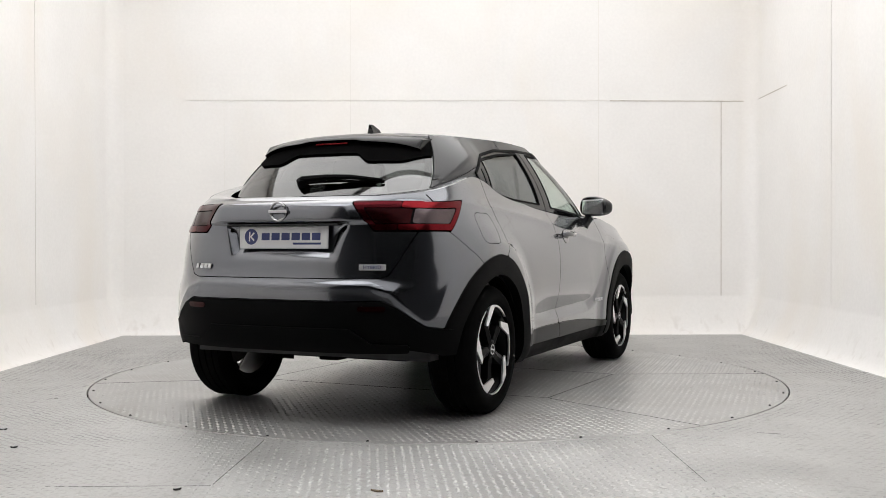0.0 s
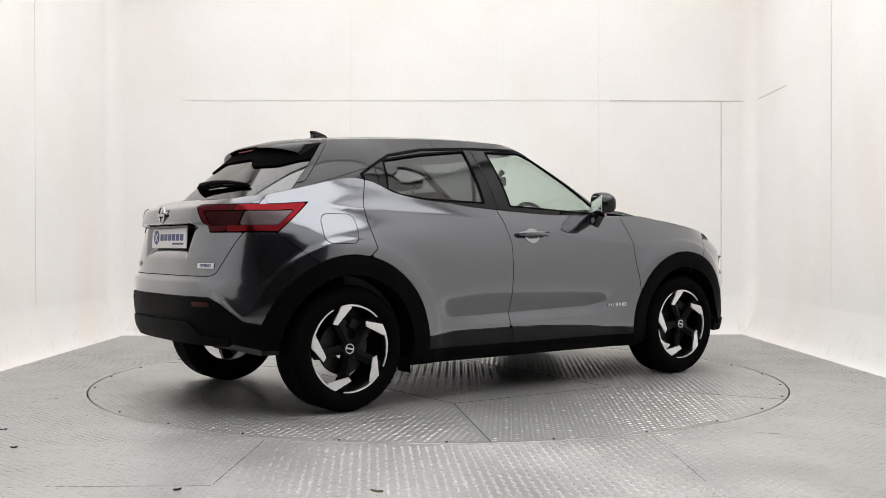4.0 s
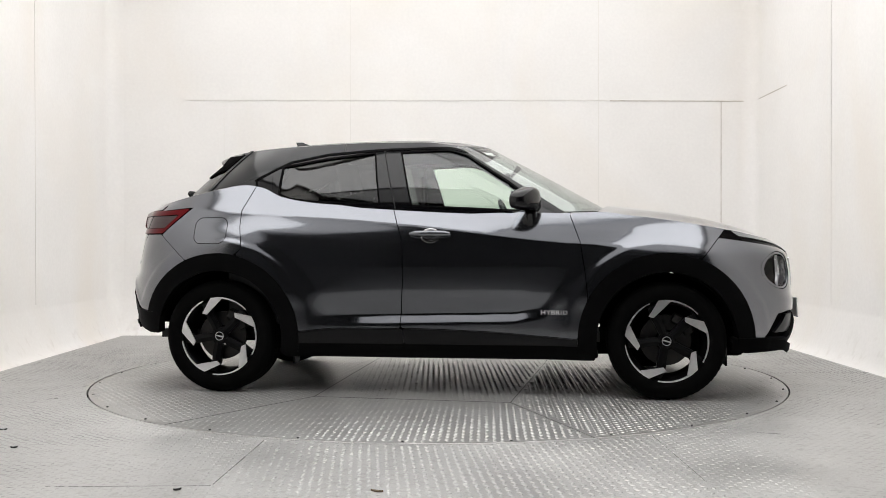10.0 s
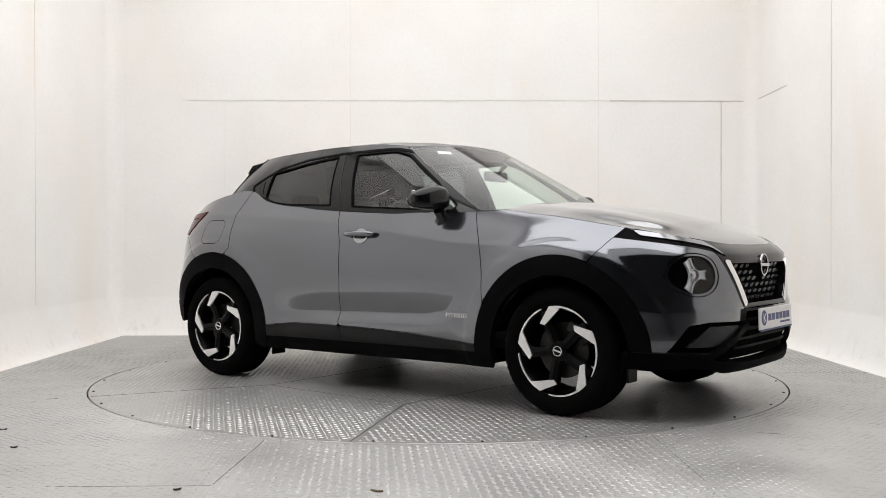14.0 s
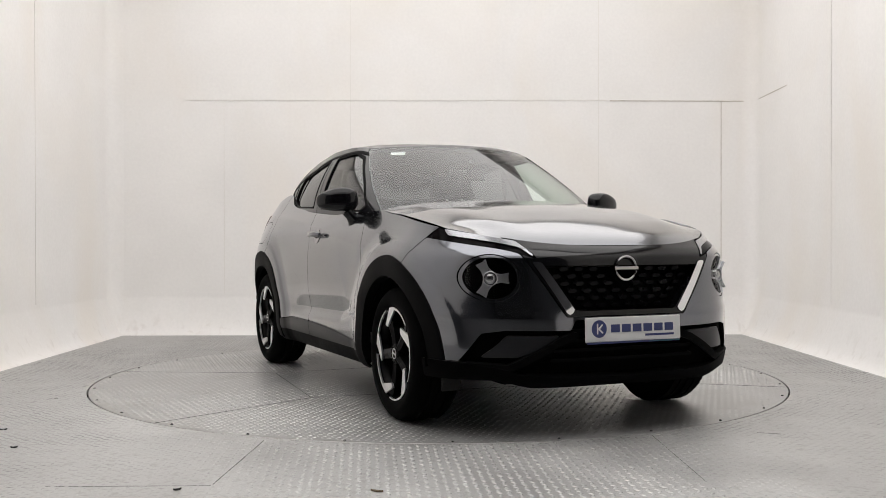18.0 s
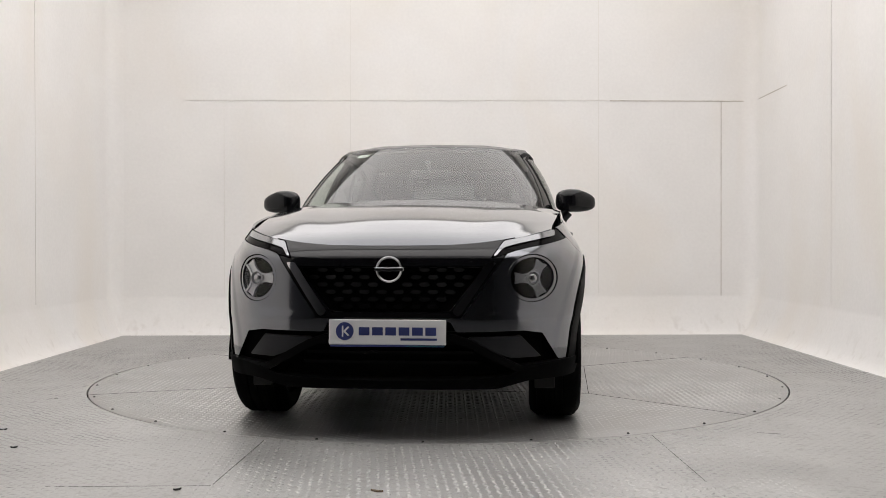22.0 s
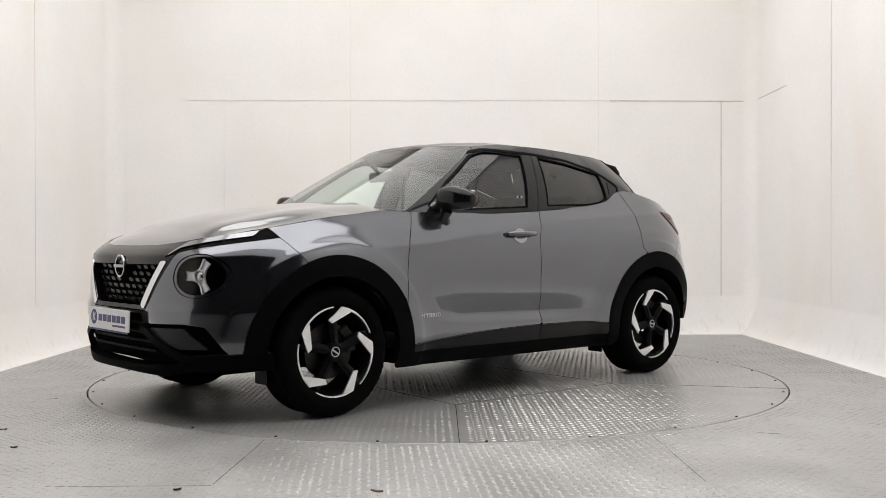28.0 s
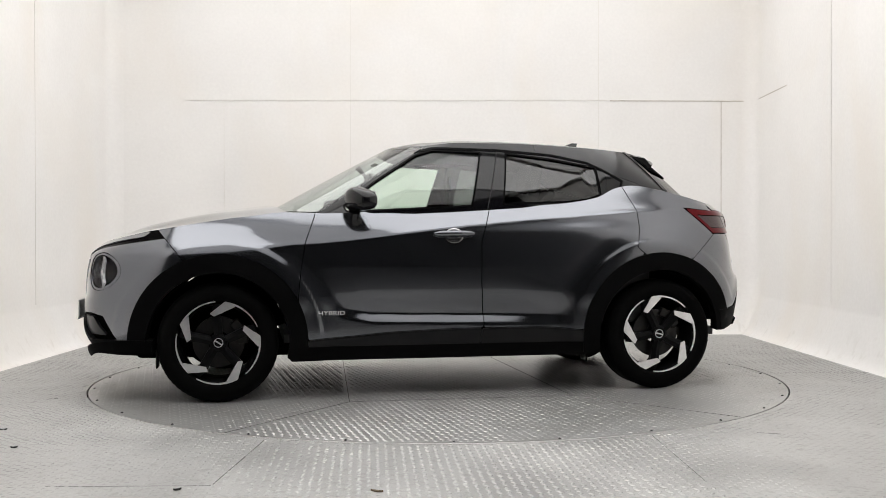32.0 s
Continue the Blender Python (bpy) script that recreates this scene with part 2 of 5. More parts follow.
def sm(x, a, b):
    t = np.clip((np.asarray(x, float) - a) / (b - a), 0, 1)
    return t * t * (3 - 2 * t)


def poly_sd(x, y, pts):
    """Signed distance to a closed outline, negative inside."""
    p = np.array(pts, float)
    q = np.roll(p, -1, axis=0)
    best = np.full(x.shape, 1e9)
    inside = np.zeros(x.shape, bool)
    for (ax, ay), (bx_, by) in zip(p, q):
        ex, ey = bx_ - ax, by - ay
        wx, wy = x - ax, y - ay
        t = np.clip((wx * ex + wy * ey) / (ex * ex + ey * ey + 1e-12), 0, 1)
        best = np.minimum(best, (wx - t * ex) ** 2 + (wy - t * ey) ** 2)
        c = (ay > y) != (by > y)
        inside ^= c & (x < ax + ex * (y - ay) / (ey if ey else 1e-12))
    return np.where(inside, -1, 1) * np.sqrt(best)


def line_sd(x, y, pts):
    """Distance to an open polyline."""
    best = np.full(x.shape, 1e9)
    for (ax, ay), (bx_, by) in zip(pts, pts[1:]):
        ex, ey = bx_ - ax, by - ay
        t = np.clip(((x - ax) * ex + (y - ay) * ey) / (ex * ex + ey * ey), 0, 1)
        best = np.minimum(best, np.hypot(x - ax - t * ex, y - ay - t * ey))
    return best


AXLE = 1.318
HUB_Z = 0.335


class Surf:
    """A grid of points with normals, cut into panels by fields."""

    def __init__(self, P, wrap=False):
        self.P = P
        r, c = P.shape[:2]
        self.V = P.reshape(-1, 3)
        idx = np.arange(r * c).reshape(r, c)
        if wrap:
            idx = np.concatenate([idx, idx[:1]], 0)
        self.Q = np.stack([idx[:-1, :-1], idx[1:, :-1], idx[1:, 1:], idx[:-1, 1:]], -1).reshape(-1, 4)
        a, b, cc, d = (self.V[self.Q[:, k]] for k in range(4))
        fn = np.cross(cc - a, d - b)
        N = np.zeros_like(self.V)
        for k in range(4):
            np.add.at(N, self.Q[:, k], fn)
        self.N = N / (np.linalg.norm(N, axis=1, keepdims=True) + 1e-12)
        self.x, self.y, self.z = self.V.T
        self.ay = np.abs(self.y)

    def cut(self, f, inset=0.012, lift=0.0):
        """The part with f < 0, raised by lift, with its rim turned inwards."""
        V, N, Q = self.V + lift * self.N, self.N, self.Q
        neg = f < 0
        cnt = neg[Q].sum(1)
        faces = [list(q) for q in Q[cnt == 4]]
        extra, en, cache = [], [], {}
        base = len(V)

        def mid(i, j):
            k = (i, j) if i < j else (j, i)
            if k not in cache:
                i, j = k
                t = f[i] / (f[i] - f[j])
                extra.append(V[i] * (1 - t) + V[j] * t)
                en.append(N[i] * (1 - t) + N[j] * t)
                cache[k] = base + len(extra) - 1
            return cache[k]

        for q in Q[(cnt > 0) & (cnt < 4)]:
            out = []
            for a, b in zip(q, np.roll(q, -1)):
                if neg[a]:
                    out.append(int(a))
                if neg[a] != neg[b]:
                    out.append(mid(int(a), int(b)))
            if len(out) > 2:
                faces.append(out)
        if extra:
            V = np.concatenate([V, np.array(extra)])
            N = np.concatenate([N, np.array(en)])
        edges = {}
        for fc in faces:
            for a, b in zip(fc, fc[1:] + fc[:1]):
                edges[(a, b)] = 1
        used = sorted({i for fc in faces for i in fc})
        remap = {o: n for n, o in enumerate(used)}
        vs = [V[i] for i in used]
        fs = [[remap[i] for i in fc] for fc in faces]
        if inset:
            rim = [(a, b) for (a, b) in edges if (b, a) not in edges]
            top, low = {}, {}
            for i in {i for e in rim for i in e}:
                nn = N[i] / (np.linalg.norm(N[i]) + 1e-9)
                top[i] = len(vs)
                vs.append(V[i])
                low[i] = len(vs)
                vs.append(V[i] - inset * nn)
            fs += [[top[b], top[a], low[a], low[b]] for a, b in rim]
        return vs, fs


def panel(name, surf, f, material, parent, label="", inset=0.012, lift=0.0):
    vs, fs = surf.cut(f, inset, lift)
    return mesh_ob(name, vs, fs, material, parent, label)


def contour(nf, ns, nr):
    """Front quarter, side and rear quarter parameters of one half plan outline."""
    t = np.linspace(0, math.pi / 2, 2001)

    def even(a, b, n, count):
        px, py = a * np.sin(t) ** (2 / n), b * np.clip(np.cos(t), 0, 1) ** (2 / n)
        d = np.concatenate([[0], np.cumsum(np.hypot(np.diff(px), np.diff(py)))])
        return np.interp(np.linspace(0, d[-1], count), d, t)

    return np.concatenate([even(0.95, 0.86, 2.8, nf + 1)[::-1][:-1], np.linspace(0, 1, ns, endpoint=False), even(0.78, 0.86, 2.7, nr)]), \
        np.concatenate([np.zeros(nf), np.ones(ns), np.full(nr, 2)])


def outline(par, seg, xf0, xr0, xf, xr, w, nfe, nre):
    """Plan outline (x, y) at one height; w is a function of x."""
    s, c = np.sin(par), np.cos(par)
    s, c = np.clip(s, 0, 1), np.clip(c, 0, 1)
    x = np.where(seg == 0, xf0 + (xf - xf0) * s ** (2 / nfe), np.where(seg == 1, xf0 + (xr0 - xf0) * par, xr0 + (xr - xr0) * s ** (2 / nre)))
    k = np.where(seg == 0, c ** (2 / nfe), np.where(seg == 1, 1.0, c ** (2 / nre)))
    return x, w(x) * k


def both(P):
    """Closes a half surface (rows: front centre to rear centre on +y) with its mirror image."""
    M = P[1:-1][::-1].copy()
    M[..., 1] *= -1
    P[0, :, 1] = 0
    P[-1, :, 1] = 0
    return np.concatenate([P, M], 0)


SIDE_W = ((0.20, 0.80), (0.27, 0.845), (0.34, 0.862), (0.48, 0.866), (0.62, 0.876), (0.75, 0.876), (0.85, 0.868), (0.95, 0.848), (1.03, 0.818), (1.10, 0.785), (1.20, 0.735), (1.26, 0.70))
NOSE = ((0.20, 2.04), (0.26, 2.09), (0.34, 2.097), (0.45, 2.105), (0.58, 2.108), (0.70, 2.101), (0.77, 2.093), (0.825, 2.085), (0.86, 2.055), (0.885, 2.020), (0.95, 1.93), (1.1, 1.75))
TAIL = ((0.20, -1.88), (0.30, -1.95), (0.42, -2.02), (0.55, -2.045), (0.66, -2.04), (0.72, -2.02), (0.85, -2.000), (1.00, -1.975), (1.08, -1.955), (1.16, -1.86), (1.26, -1.75))
RIM_Z = ((-1.9, 1.125), (-1.78, 1.145), (-1.6, 1.185), (-1.4, 1.225), (-1.2, 1.25), (-1.10, 1.235), (-0.95, 1.17), (-0.7, 1.13), (-0.3, 1.108), (0.3, 1.085), (0.75, 1.065), (0.95, 1.070), (1.13, 1.048), (1.4, 1.010), (1.7, 0.965))


def rim_z(x, y):
    zf = 0.88 + 0.085 * (np.abs(y) / 0.76) ** 2.2
    return np.where(x > 1.7, np.minimum(zf, 0.965), curve(x, RIM_Z))


def flare(x, z):
    """Outward swell round the wheels, and the hollow of the lower door."""
    out = 0
    for cx, amp in ((AXLE, 0.036), (-AXLE, 0.034)):
        r = np.hypot(x - cx, (z - HUB_Z) * 1.0)
        out = out + amp * (1 - 0.87 * sm(r, 0.45, 0.68) - 0.13 * sm(r, 0.566, 0.590)) + 0.05 * np.minimum(r - 0.56, 0)
    out = out + 0.018 * np.exp(-((x + 1.25) / 0.5) ** 2 - ((z - 0.93) / 0.12) ** 2)
    ax = sm(x, -0.80, -0.30) * (1 - sm(x, 0.42, 0.80))
    d = poly_sd(x, z, [(1.02, 0.96), (0.60, 0.515), (0.45, 0.488), (-0.20, 0.474), (-1.2, 0.452), (-1.2, -0.5), (1.6, -0.5), (1.6, 0.96)])
    out = out - 0.026 * ax * np.where(d > 0, np.exp(-np.abs(d) / 0.12), 1 - np.clip(-d / 0.055, 0, 1))
    zc = curve(x, ((-1.6, 1.10), (-0.9, 1.065), (-0.2, 1.005), (0.8, 0.885), (1.3, 0.86)))
    out = out + 0.010 * np.exp(-np.abs(z - zc) / 0.045) * sm(x, -1.7, -1.3) * (1 - sm(x, 0.9, 1.3))
    return out


def body_shell():
    par, seg = contour(100, 150, 110)
    w1 = curve(0.98, SIDE_W)
    x1, y1 = outline(par, seg, 1.15, -1.25, 2.02, -1.95, lambda x: w1 + 0 * x, 3.0, 3.2)
    top = rim_z(x1, y1)
    H = np.linspace(0, 1, 88)
    P = np.zeros((len(par), len(H), 3))
    for j, h in enumerate(H):
        z = 0.205 + (top - 0.205) * h
        w = curve(z, SIDE_W)
        s, c = np.clip(np.sin(par), 0, 1), np.clip(np.cos(par), 0, 1)
        nf_, nr_ = 3.8, 3.2
        xf, xr = curve(z, NOSE), curve(z, TAIL)
        x = np.where(seg == 0, 1.15 + (xf - 1.15) * s ** (2 / nf_), np.where(seg == 1, 1.15 - 2.40 * par, -1.25 + (xr + 1.25) * s ** (2 / nr_)))
        k = np.where(seg == 0, c ** (2 / nf_), np.where(seg == 1, 1.0, c ** (2 / nr_)))
        y = w * k * (1 - 0.055 * sm(x, 1.45, 2.05))
        y = y + flare(x, z) * sm(y, 0.35, 0.7)
        y = y - 0.026 * sm(z, 0.82, 1.0) * sm(x, 0.85, 1.5) * sm(y, 0.3, 0.7)
        # ledge under the headlamps, and the sunk field round the rear plate
        x = x + 0.013 * (1 - sm(z, 0.550, 0.605)) * sm(z, 0.30, 0.42) * sm(y, 0.25, 0.45) * sm(x, 1.55, 1.85)
        rear = 1 - sm(x, -1.55, -1.40)
        x = x - rear * (0.016 * np.exp(-line_sd(y, z, [(0.0, 0.685), (0.50, 0.690), (0.60, 0.655), (0.735, 0.520)]) / 0.022))
        field = poly_sd(y, z, [(-0.37, 1.005), (0.37, 1.005), (0.30, 0.815), (-0.30, 0.815)])
        x = x + 0.034 * (1 - sm(field, -0.06, 0.012)) * (x < -1.5)
        x = x - 0.046 * sm(z, 0.985, 1.002) * (1 - sm(z, 1.080, 1.120)) * (x < -1.7) * (1 - sm(y, 0.36, 0.58))
        P[:, j] = np.stack([x, y, z], -1)
    return P


SHELL_HALF = body_shell()
S_TOP = np.repeat(np.concatenate([SHELL_HALF[:, -1, 2], SHELL_HALF[1:-1][::-1][:, -1, 2]]), SHELL_HALF.shape[1])
SHELL = Surf(both(SHELL_HALF.copy()), wrap=True)
RIM = SHELL_HALF[:, -1]


def bonnet_surface():
    fr = RIM[RIM[:, 0] >= 1.69]
    fr = fr[np.argsort(fr[:, 1])]
    sd = RIM[(RIM[:, 0] < 1.75) & (RIM[:, 0] > 0.7)]
    sd = sd[np.argsort(sd[:, 0])]
    yk = fr[-1, 1]
    p = np.linspace(-1, 1, 101)
    q = np.linspace(0, 1, 60)
    P = np.zeros((len(p), len(q), 3))
    for j, t in enumerate(q):
        xs = 1.70 + (0.93 - 1.70) * t
        ys = np.interp(xs, sd[:, 0], sd[:, 1])
        zs = np.interp(xs, sd[:, 0], sd[:, 2])
        xf = np.interp(np.abs(p) * yk, fr[:, 1], fr[:, 0])
        zf = np.interp(np.abs(p) * yk, fr[:, 1], fr[:, 2])
        xc = 1.06 - 0.13 * np.abs(p) ** 2
        x = xf + (xc - xf) * t
        y = p * (yk + (ys - yk) * t)
        crown = curve(t, ((0, 0), (0.05, 0.030), (0.12, 0.057), (0.3, 0.097), (0.6, 0.115), (1, 0.10)))
        base = zf + (zs - zf) * t + np.abs(p) ** 4 * (zs - fr[-1, 2]) * (1 - t)
        z = base + crown * (1 - np.abs(p) ** 2.4) * (0.86 - 0.2 * t) + (0.885 + (1.06 - 0.885) * t ** 0.8 - base) * (1 - np.abs(p) ** 2) * 0.35
        z = z + 0.014 * np.exp(-((np.abs(p) - (0.68 + 0.06 * t)) / 0.17) ** 2) * sm(t, 0, 0.3) * (1 - 0.6 * sm(t, 0.5, 1.0))
        z = z + 0.014 * sm(t, 0.05, 0.5) * (1 - sm(t, 0.65, 1.0)) * (1 - np.abs(p) ** 5)
        P[:, j] = np.stack([x, y, z], -1)
    return P


BONNET = Surf(bonnet_surface())


def green_surface():
    """Pillars and glass between the waist and the roof edge."""
    par, seg = contour(80, 240, 100)
    K = np.linspace(0, 1, 90)
    s, c = np.clip(np.sin(par), 0, 1), np.clip(np.cos(par), 0, 1)

    def ring(xf0, xf, xr0, xr, w, n1, n2):
        x = np.where(seg == 0, xf0 + (xf - xf0) * s ** (2 / n1), np.where(seg == 1, xf0 + (xr0 - xf0) * par, xr0 + (xr - xr0) * s ** (2 / n2)))
        k = np.where(seg == 0, c ** (2 / n1), np.where(seg == 1, 1.0, c ** (2 / n2)))
        return x, w(x) * k

    xb, yb = ring(0.42, 1.04, -1.05, -1.845, lambda x: curve(x, ((-1.9, 0.655), (-1.2, 0.70), (-0.7, 0.770), (0.2, 0.80), (1.1, 0.80))), 2.3, 2.6)
    zb = np.where(seg == 0, 1.055 + 0.03 * s, curve(xb, ((-1.9, 1.105), (-1.6, 1.155), (-1.2, 1.228), (-1.05, 1.19), (-0.9, 1.13), (-0.3, 1.095), (0.42, 1.05))))
    xt, yt = ring(-0.18, 0.27, -0.95, -1.42, lambda x: curve(x, ((-1.5, 0.49), (-0.9, 0.538), (-0.3, 0.597), (0.3, 0.60))), 2.5, 3.0)
    zt = curve(xt, ((-1.45, 1.452), (-0.95, 1.491), (-0.4, 1.510), (-0.1, 1.508), (0.1, 1.488), (0.3, 1.482)))
    zt = zt + 0.022 * (1 - np.clip(np.abs(yt) / 0.6, 0, 1) ** 2)
    P = np.zeros((len(par), len(K), 3))
    dx, dy = s * np.where(seg == 0, 1, -1), c
    dx = np.where(seg == 1, 0, dx)
    dy = np.where(seg == 1, 1, dy)
    for j, k in enumerate(K):
        bulge = 0.035 * 4 * k * (1 - k)
        P[:, j, 0] = xb + (xt - xb) * k + dx * bulge * 0.25
        P[:, j, 1] = yb + (yt - yb) * k + dy * bulge
        P[:, j, 2] = zb + (zt - zb) * k
    return P


GREEN_HALF = green_surface()
GREEN = Surf(both(GREEN_HALF.copy()), wrap=True)
G_PAR, G_SEG = contour(80, 240, 100)
G_TURN = np.repeat(np.concatenate([G_PAR, G_PAR[1:-1][::-1]]), GREEN_HALF.shape[1])
G_PART = np.repeat(np.concatenate([G_SEG, G_SEG[1:-1][::-1]]), GREEN_HALF.shape[1])
G_UP = np.tile(np.linspace(0, 1, GREEN_HALF.shape[1]), 2 * GREEN_HALF.shape[0] - 2)
ROOF_RIM = GREEN_HALF[:, -1]


def roof_surface():
    """Crowned roof inside the roof edge."""
    R = ROOF_RIM
    n = len(R)
    q = np.linspace(0, 1, 40)
    P = np.zeros((n, len(q), 3))
    cx = np.clip(R[:, 0], -1.15, 0.0)
    cz = curve(cx, ((-1.45, 1.475), (-1.15, 1.506), (-0.6, 1.538), (-0.2, 1.543), (0.0, 1.532)))
    for j, t in enumerate(q):
        P[:, j, 0] = R[:, 0] + (cx - R[:, 0]) * t
        P[:, j, 1] = R[:, 1] * (1 - t)
        P[:, j, 2] = R[:, 2] + (cz - R[:, 2]) * (1 - (1 - t) ** 3.2) + 0.006 * math.exp(-((t - 0.32) / 0.12) ** 2) * sm(np.abs(R[:, 1]), 0.30, 0.52)
    return P


ROOF = Surf(both(roof_surface()), wrap=True)


# ---------------------------------------------------------------- booth
R_TABLE = 2.227
BX0, BX1, BY1, BY0 = -3.07, 2.955, 2.905, -4.3
OFF = 0.18
FLOOR_Y0 = -4.0
WX0, WX1, WY1 = BX0 - OFF, BX1 + OFF, BY1 + OFF
CEIL_Z = 4.3
CEIL_Y0 = -6.7


def wall_profile():
    """Cove at the foot, then the upright face: (distance out from the floor's edge, height)."""
    pts = [(OFF * (k / 12) ** 0.5, 0.38 * k / 12) for k in range(13)]
    return pts + [(OFF, CEIL_Z)]


def wall(name, a, b, out, label):
    """A wall with a coved foot along the floor's edge from a to b, facing away from out."""
    bm = bmesh.new()
    a, b, o = Vector((*a, 0)), Vector((*b, 0)), Vector((*out, 0))
    d = (b - a).normalized()
    pr = wall_profile()
    back = [(OFF + 0.12, CEIL_Z), (OFF + 0.12, -0.05), (0, -0.05)]
    rows = [[bm.verts.new(e + o * r + Vector((0, 0, z)) + d * r * s) for r, z in pr + back] for e, s in ((a, -1), (b, 1))]
    for i in range(len(rows[0]) - 1):
        bm.faces.new((rows[0][i], rows[0][i + 1], rows[1][i + 1], rows[1][i]))
    ob = part(name, bm, WALL, None, smooth=True, sharp=50)
    return tagged(ob, label, "wall", kind="structure")


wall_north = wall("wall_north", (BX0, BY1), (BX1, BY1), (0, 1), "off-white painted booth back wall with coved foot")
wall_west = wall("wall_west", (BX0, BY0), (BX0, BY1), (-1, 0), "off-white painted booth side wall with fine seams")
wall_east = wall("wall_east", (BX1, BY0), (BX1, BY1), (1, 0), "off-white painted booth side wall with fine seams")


def corner_fillet(x0, y0, sx):
    """Rounded filling in an upright corner of the booth, following the coved foot."""
    bm = bmesh.new()
    rows = []
    for out, zz in wall_profile():
        rad = 0.015 + 0.125 * float(sm(zz, 0.0, 0.4))
        cx, cy = x0 + sx * (out - rad), y0 + out - rad
        rows.append([bm.verts.new((cx + sx * rad * 0.998 * math.cos(a * math.pi / 16), cy + rad * 0.998 * math.sin(a * math.pi / 16), zz)) for a in range(9)])
    for a, b in zip(rows, rows[1:]):
        for k in range(8):
            bm.faces.new((a[k], a[k + 1], b[k + 1], b[k]))
    return part("corner_fillet", bm, WALL, wall_north, "smooth rounded white corner filling", smooth=True, sharp=20)


corner_fillet(BX0, BY1, -1)
corner_fillet(BX1, BY1, 1)


def seam(host, p, q, w, n, material=SEAM):
    """A fine open joint between wall sheets, as a shallow strip on the wall."""
    p, q, n = Vector(p), Vector(q), Vector(n)
    s = (q - p).normalized().cross(n) * w / 2
    bm = bmesh.new()
    prism(bm, [p - s, q - s, q + s, p + s], n * 0.002)
    return part("joint", bm, material, host)


FAINT = mat("filled_seam", (0.795, 0.768, 0.728), 0.6, vary=0.05)
yb = WY1 - 0.001
seam(wall_north, (2.80, yb, 0.37), (2.80, yb, 2.295), 0.006, (0, -1, 0))
seam(wall_north, (1.70, yb, 2.30), (3.06, yb, 2.295), 0.007, (0, -1, 0))
seam(wall_north, (1.585, yb, 2.31), (1.585, yb, 3.66), 0.004, (0, -1, 0), FAINT)
seam(wall_north, (1.585, yb, 0.4), (1.585, yb, 2.30), 0.003, (0, -1, 0), FAINT)
seam(wall_north, (-0.87, yb, 1.6), (-0.87, yb, 3.66), 0.004, (0, -1, 0), FAINT)
seam(wall_north, (-2.12, yb, 0.4), (-2.12, yb, 2.30), 0.003, (0, -1, 0), FAINT)
seam(wall_north, (-2.5, yb, 2.31), (1.7, yb, 2.305), 0.003, (0, -1, 0), FAINT)
seam(wall_east, (WX1 - 0.001, 2.95, 2.30), (WX1 - 0.001, 2.20, 2.31), 0.006, (-1, 0, 0))
seam(wall_east, (WX1 - 0.001, 1.2, 0.4), (WX1 - 0.001, 1.2, 3.66), 0.004, (-1, 0, 0), FAINT)
seam(wall_west, (WX0 + 0.001, 1.3, 0.4), (WX0 + 0.001, 1.3, 3.66), 0.004, (1, 0, 0), FAINT)

bm = bmesh.new()
box(bm, WX0 - 0.12, WX1 + 0.12, CEIL_Y0, WY1 + 0.12, CEIL_Z, CEIL_Z + 0.1)
tagged(part("ceiling", bm, CEIL, None), "plain white booth ceiling", "ceiling", kind="structure")

# dim hall behind the camera, open to the booth
HX, HY0, HZ = 4.8, -14.0, 6.2


def slab(name, x0, x1, y0, y1, z0, z1, m, label, cat):
    return tagged(part(name, bx(x0, x1, y0, y1, z0, z1), m, None), label, cat, kind="structure")


slab("ground", -HX, HX, HY0, FLOOR_Y0, -0.12, -0.012, CONC, "grey concrete hall floor", "floor")
slab("wall_hall_south", -HX, HX, HY0 - 0.2, HY0, -0.1, HZ, ROOM, "dim grey hall wall", "wall")
slab("wall_hall_west", -HX - 0.2, -HX, HY0, BY0, -0.1, HZ, HALL, "plain grey hall side wall", "wall")
slab("wall_hall_east", HX, HX + 0.2, HY0, BY0, -0.1, HZ, HALL, "plain grey hall side wall", "wall")
slab("wall_hall_return_west", -HX, WX0 - 0.12, BY0, BY0 + 0.15, -0.1, HZ, ROOM, "dim grey hall wall beside the booth", "wall")
slab("wall_hall_return_east", WX1 + 0.12, HX, BY0, BY0 + 0.15, -0.1, HZ, ROOM, "dim grey hall wall beside the booth", "wall")
slab("wall_hall_header", WX0 - 0.12, WX1 + 0.12, CEIL_Y0 - 0.15, CEIL_Y0, CEIL_Z - 0.02, HZ, ROOM, "dim grey wall over the booth opening", "wall")
slab("ceiling_hall", -HX, HX, HY0, BY0, HZ, HZ + 0.1, ROOM, "dim hall ceiling", "ceiling")


def ceiling_light(x0, x1, y0, y1, glow, label):
    """One stretched light ceiling in a metal frame."""
    e = tagged(new("ceiling_light"), label, "light")
    e.location = (0, 0, CEIL_Z)
    g = 0.04
    for a, b, c, d in ((x0, x1, y0, y0 + g), (x0, x1, y1 - g, y1), (x0, x0 + g, y0 + g, y1 - g), (x1 - g, x1, y0 + g, y1 - g)):
        part("frame_bar", bx(a, b, c, d, -0.05, -0.001), ALU, e)
    part("diffuser", bx(x0 + g, x1 - g, y0 + g, y1 - g, -0.035, -0.02), glow, e, "glowing white diffuser")
    return e


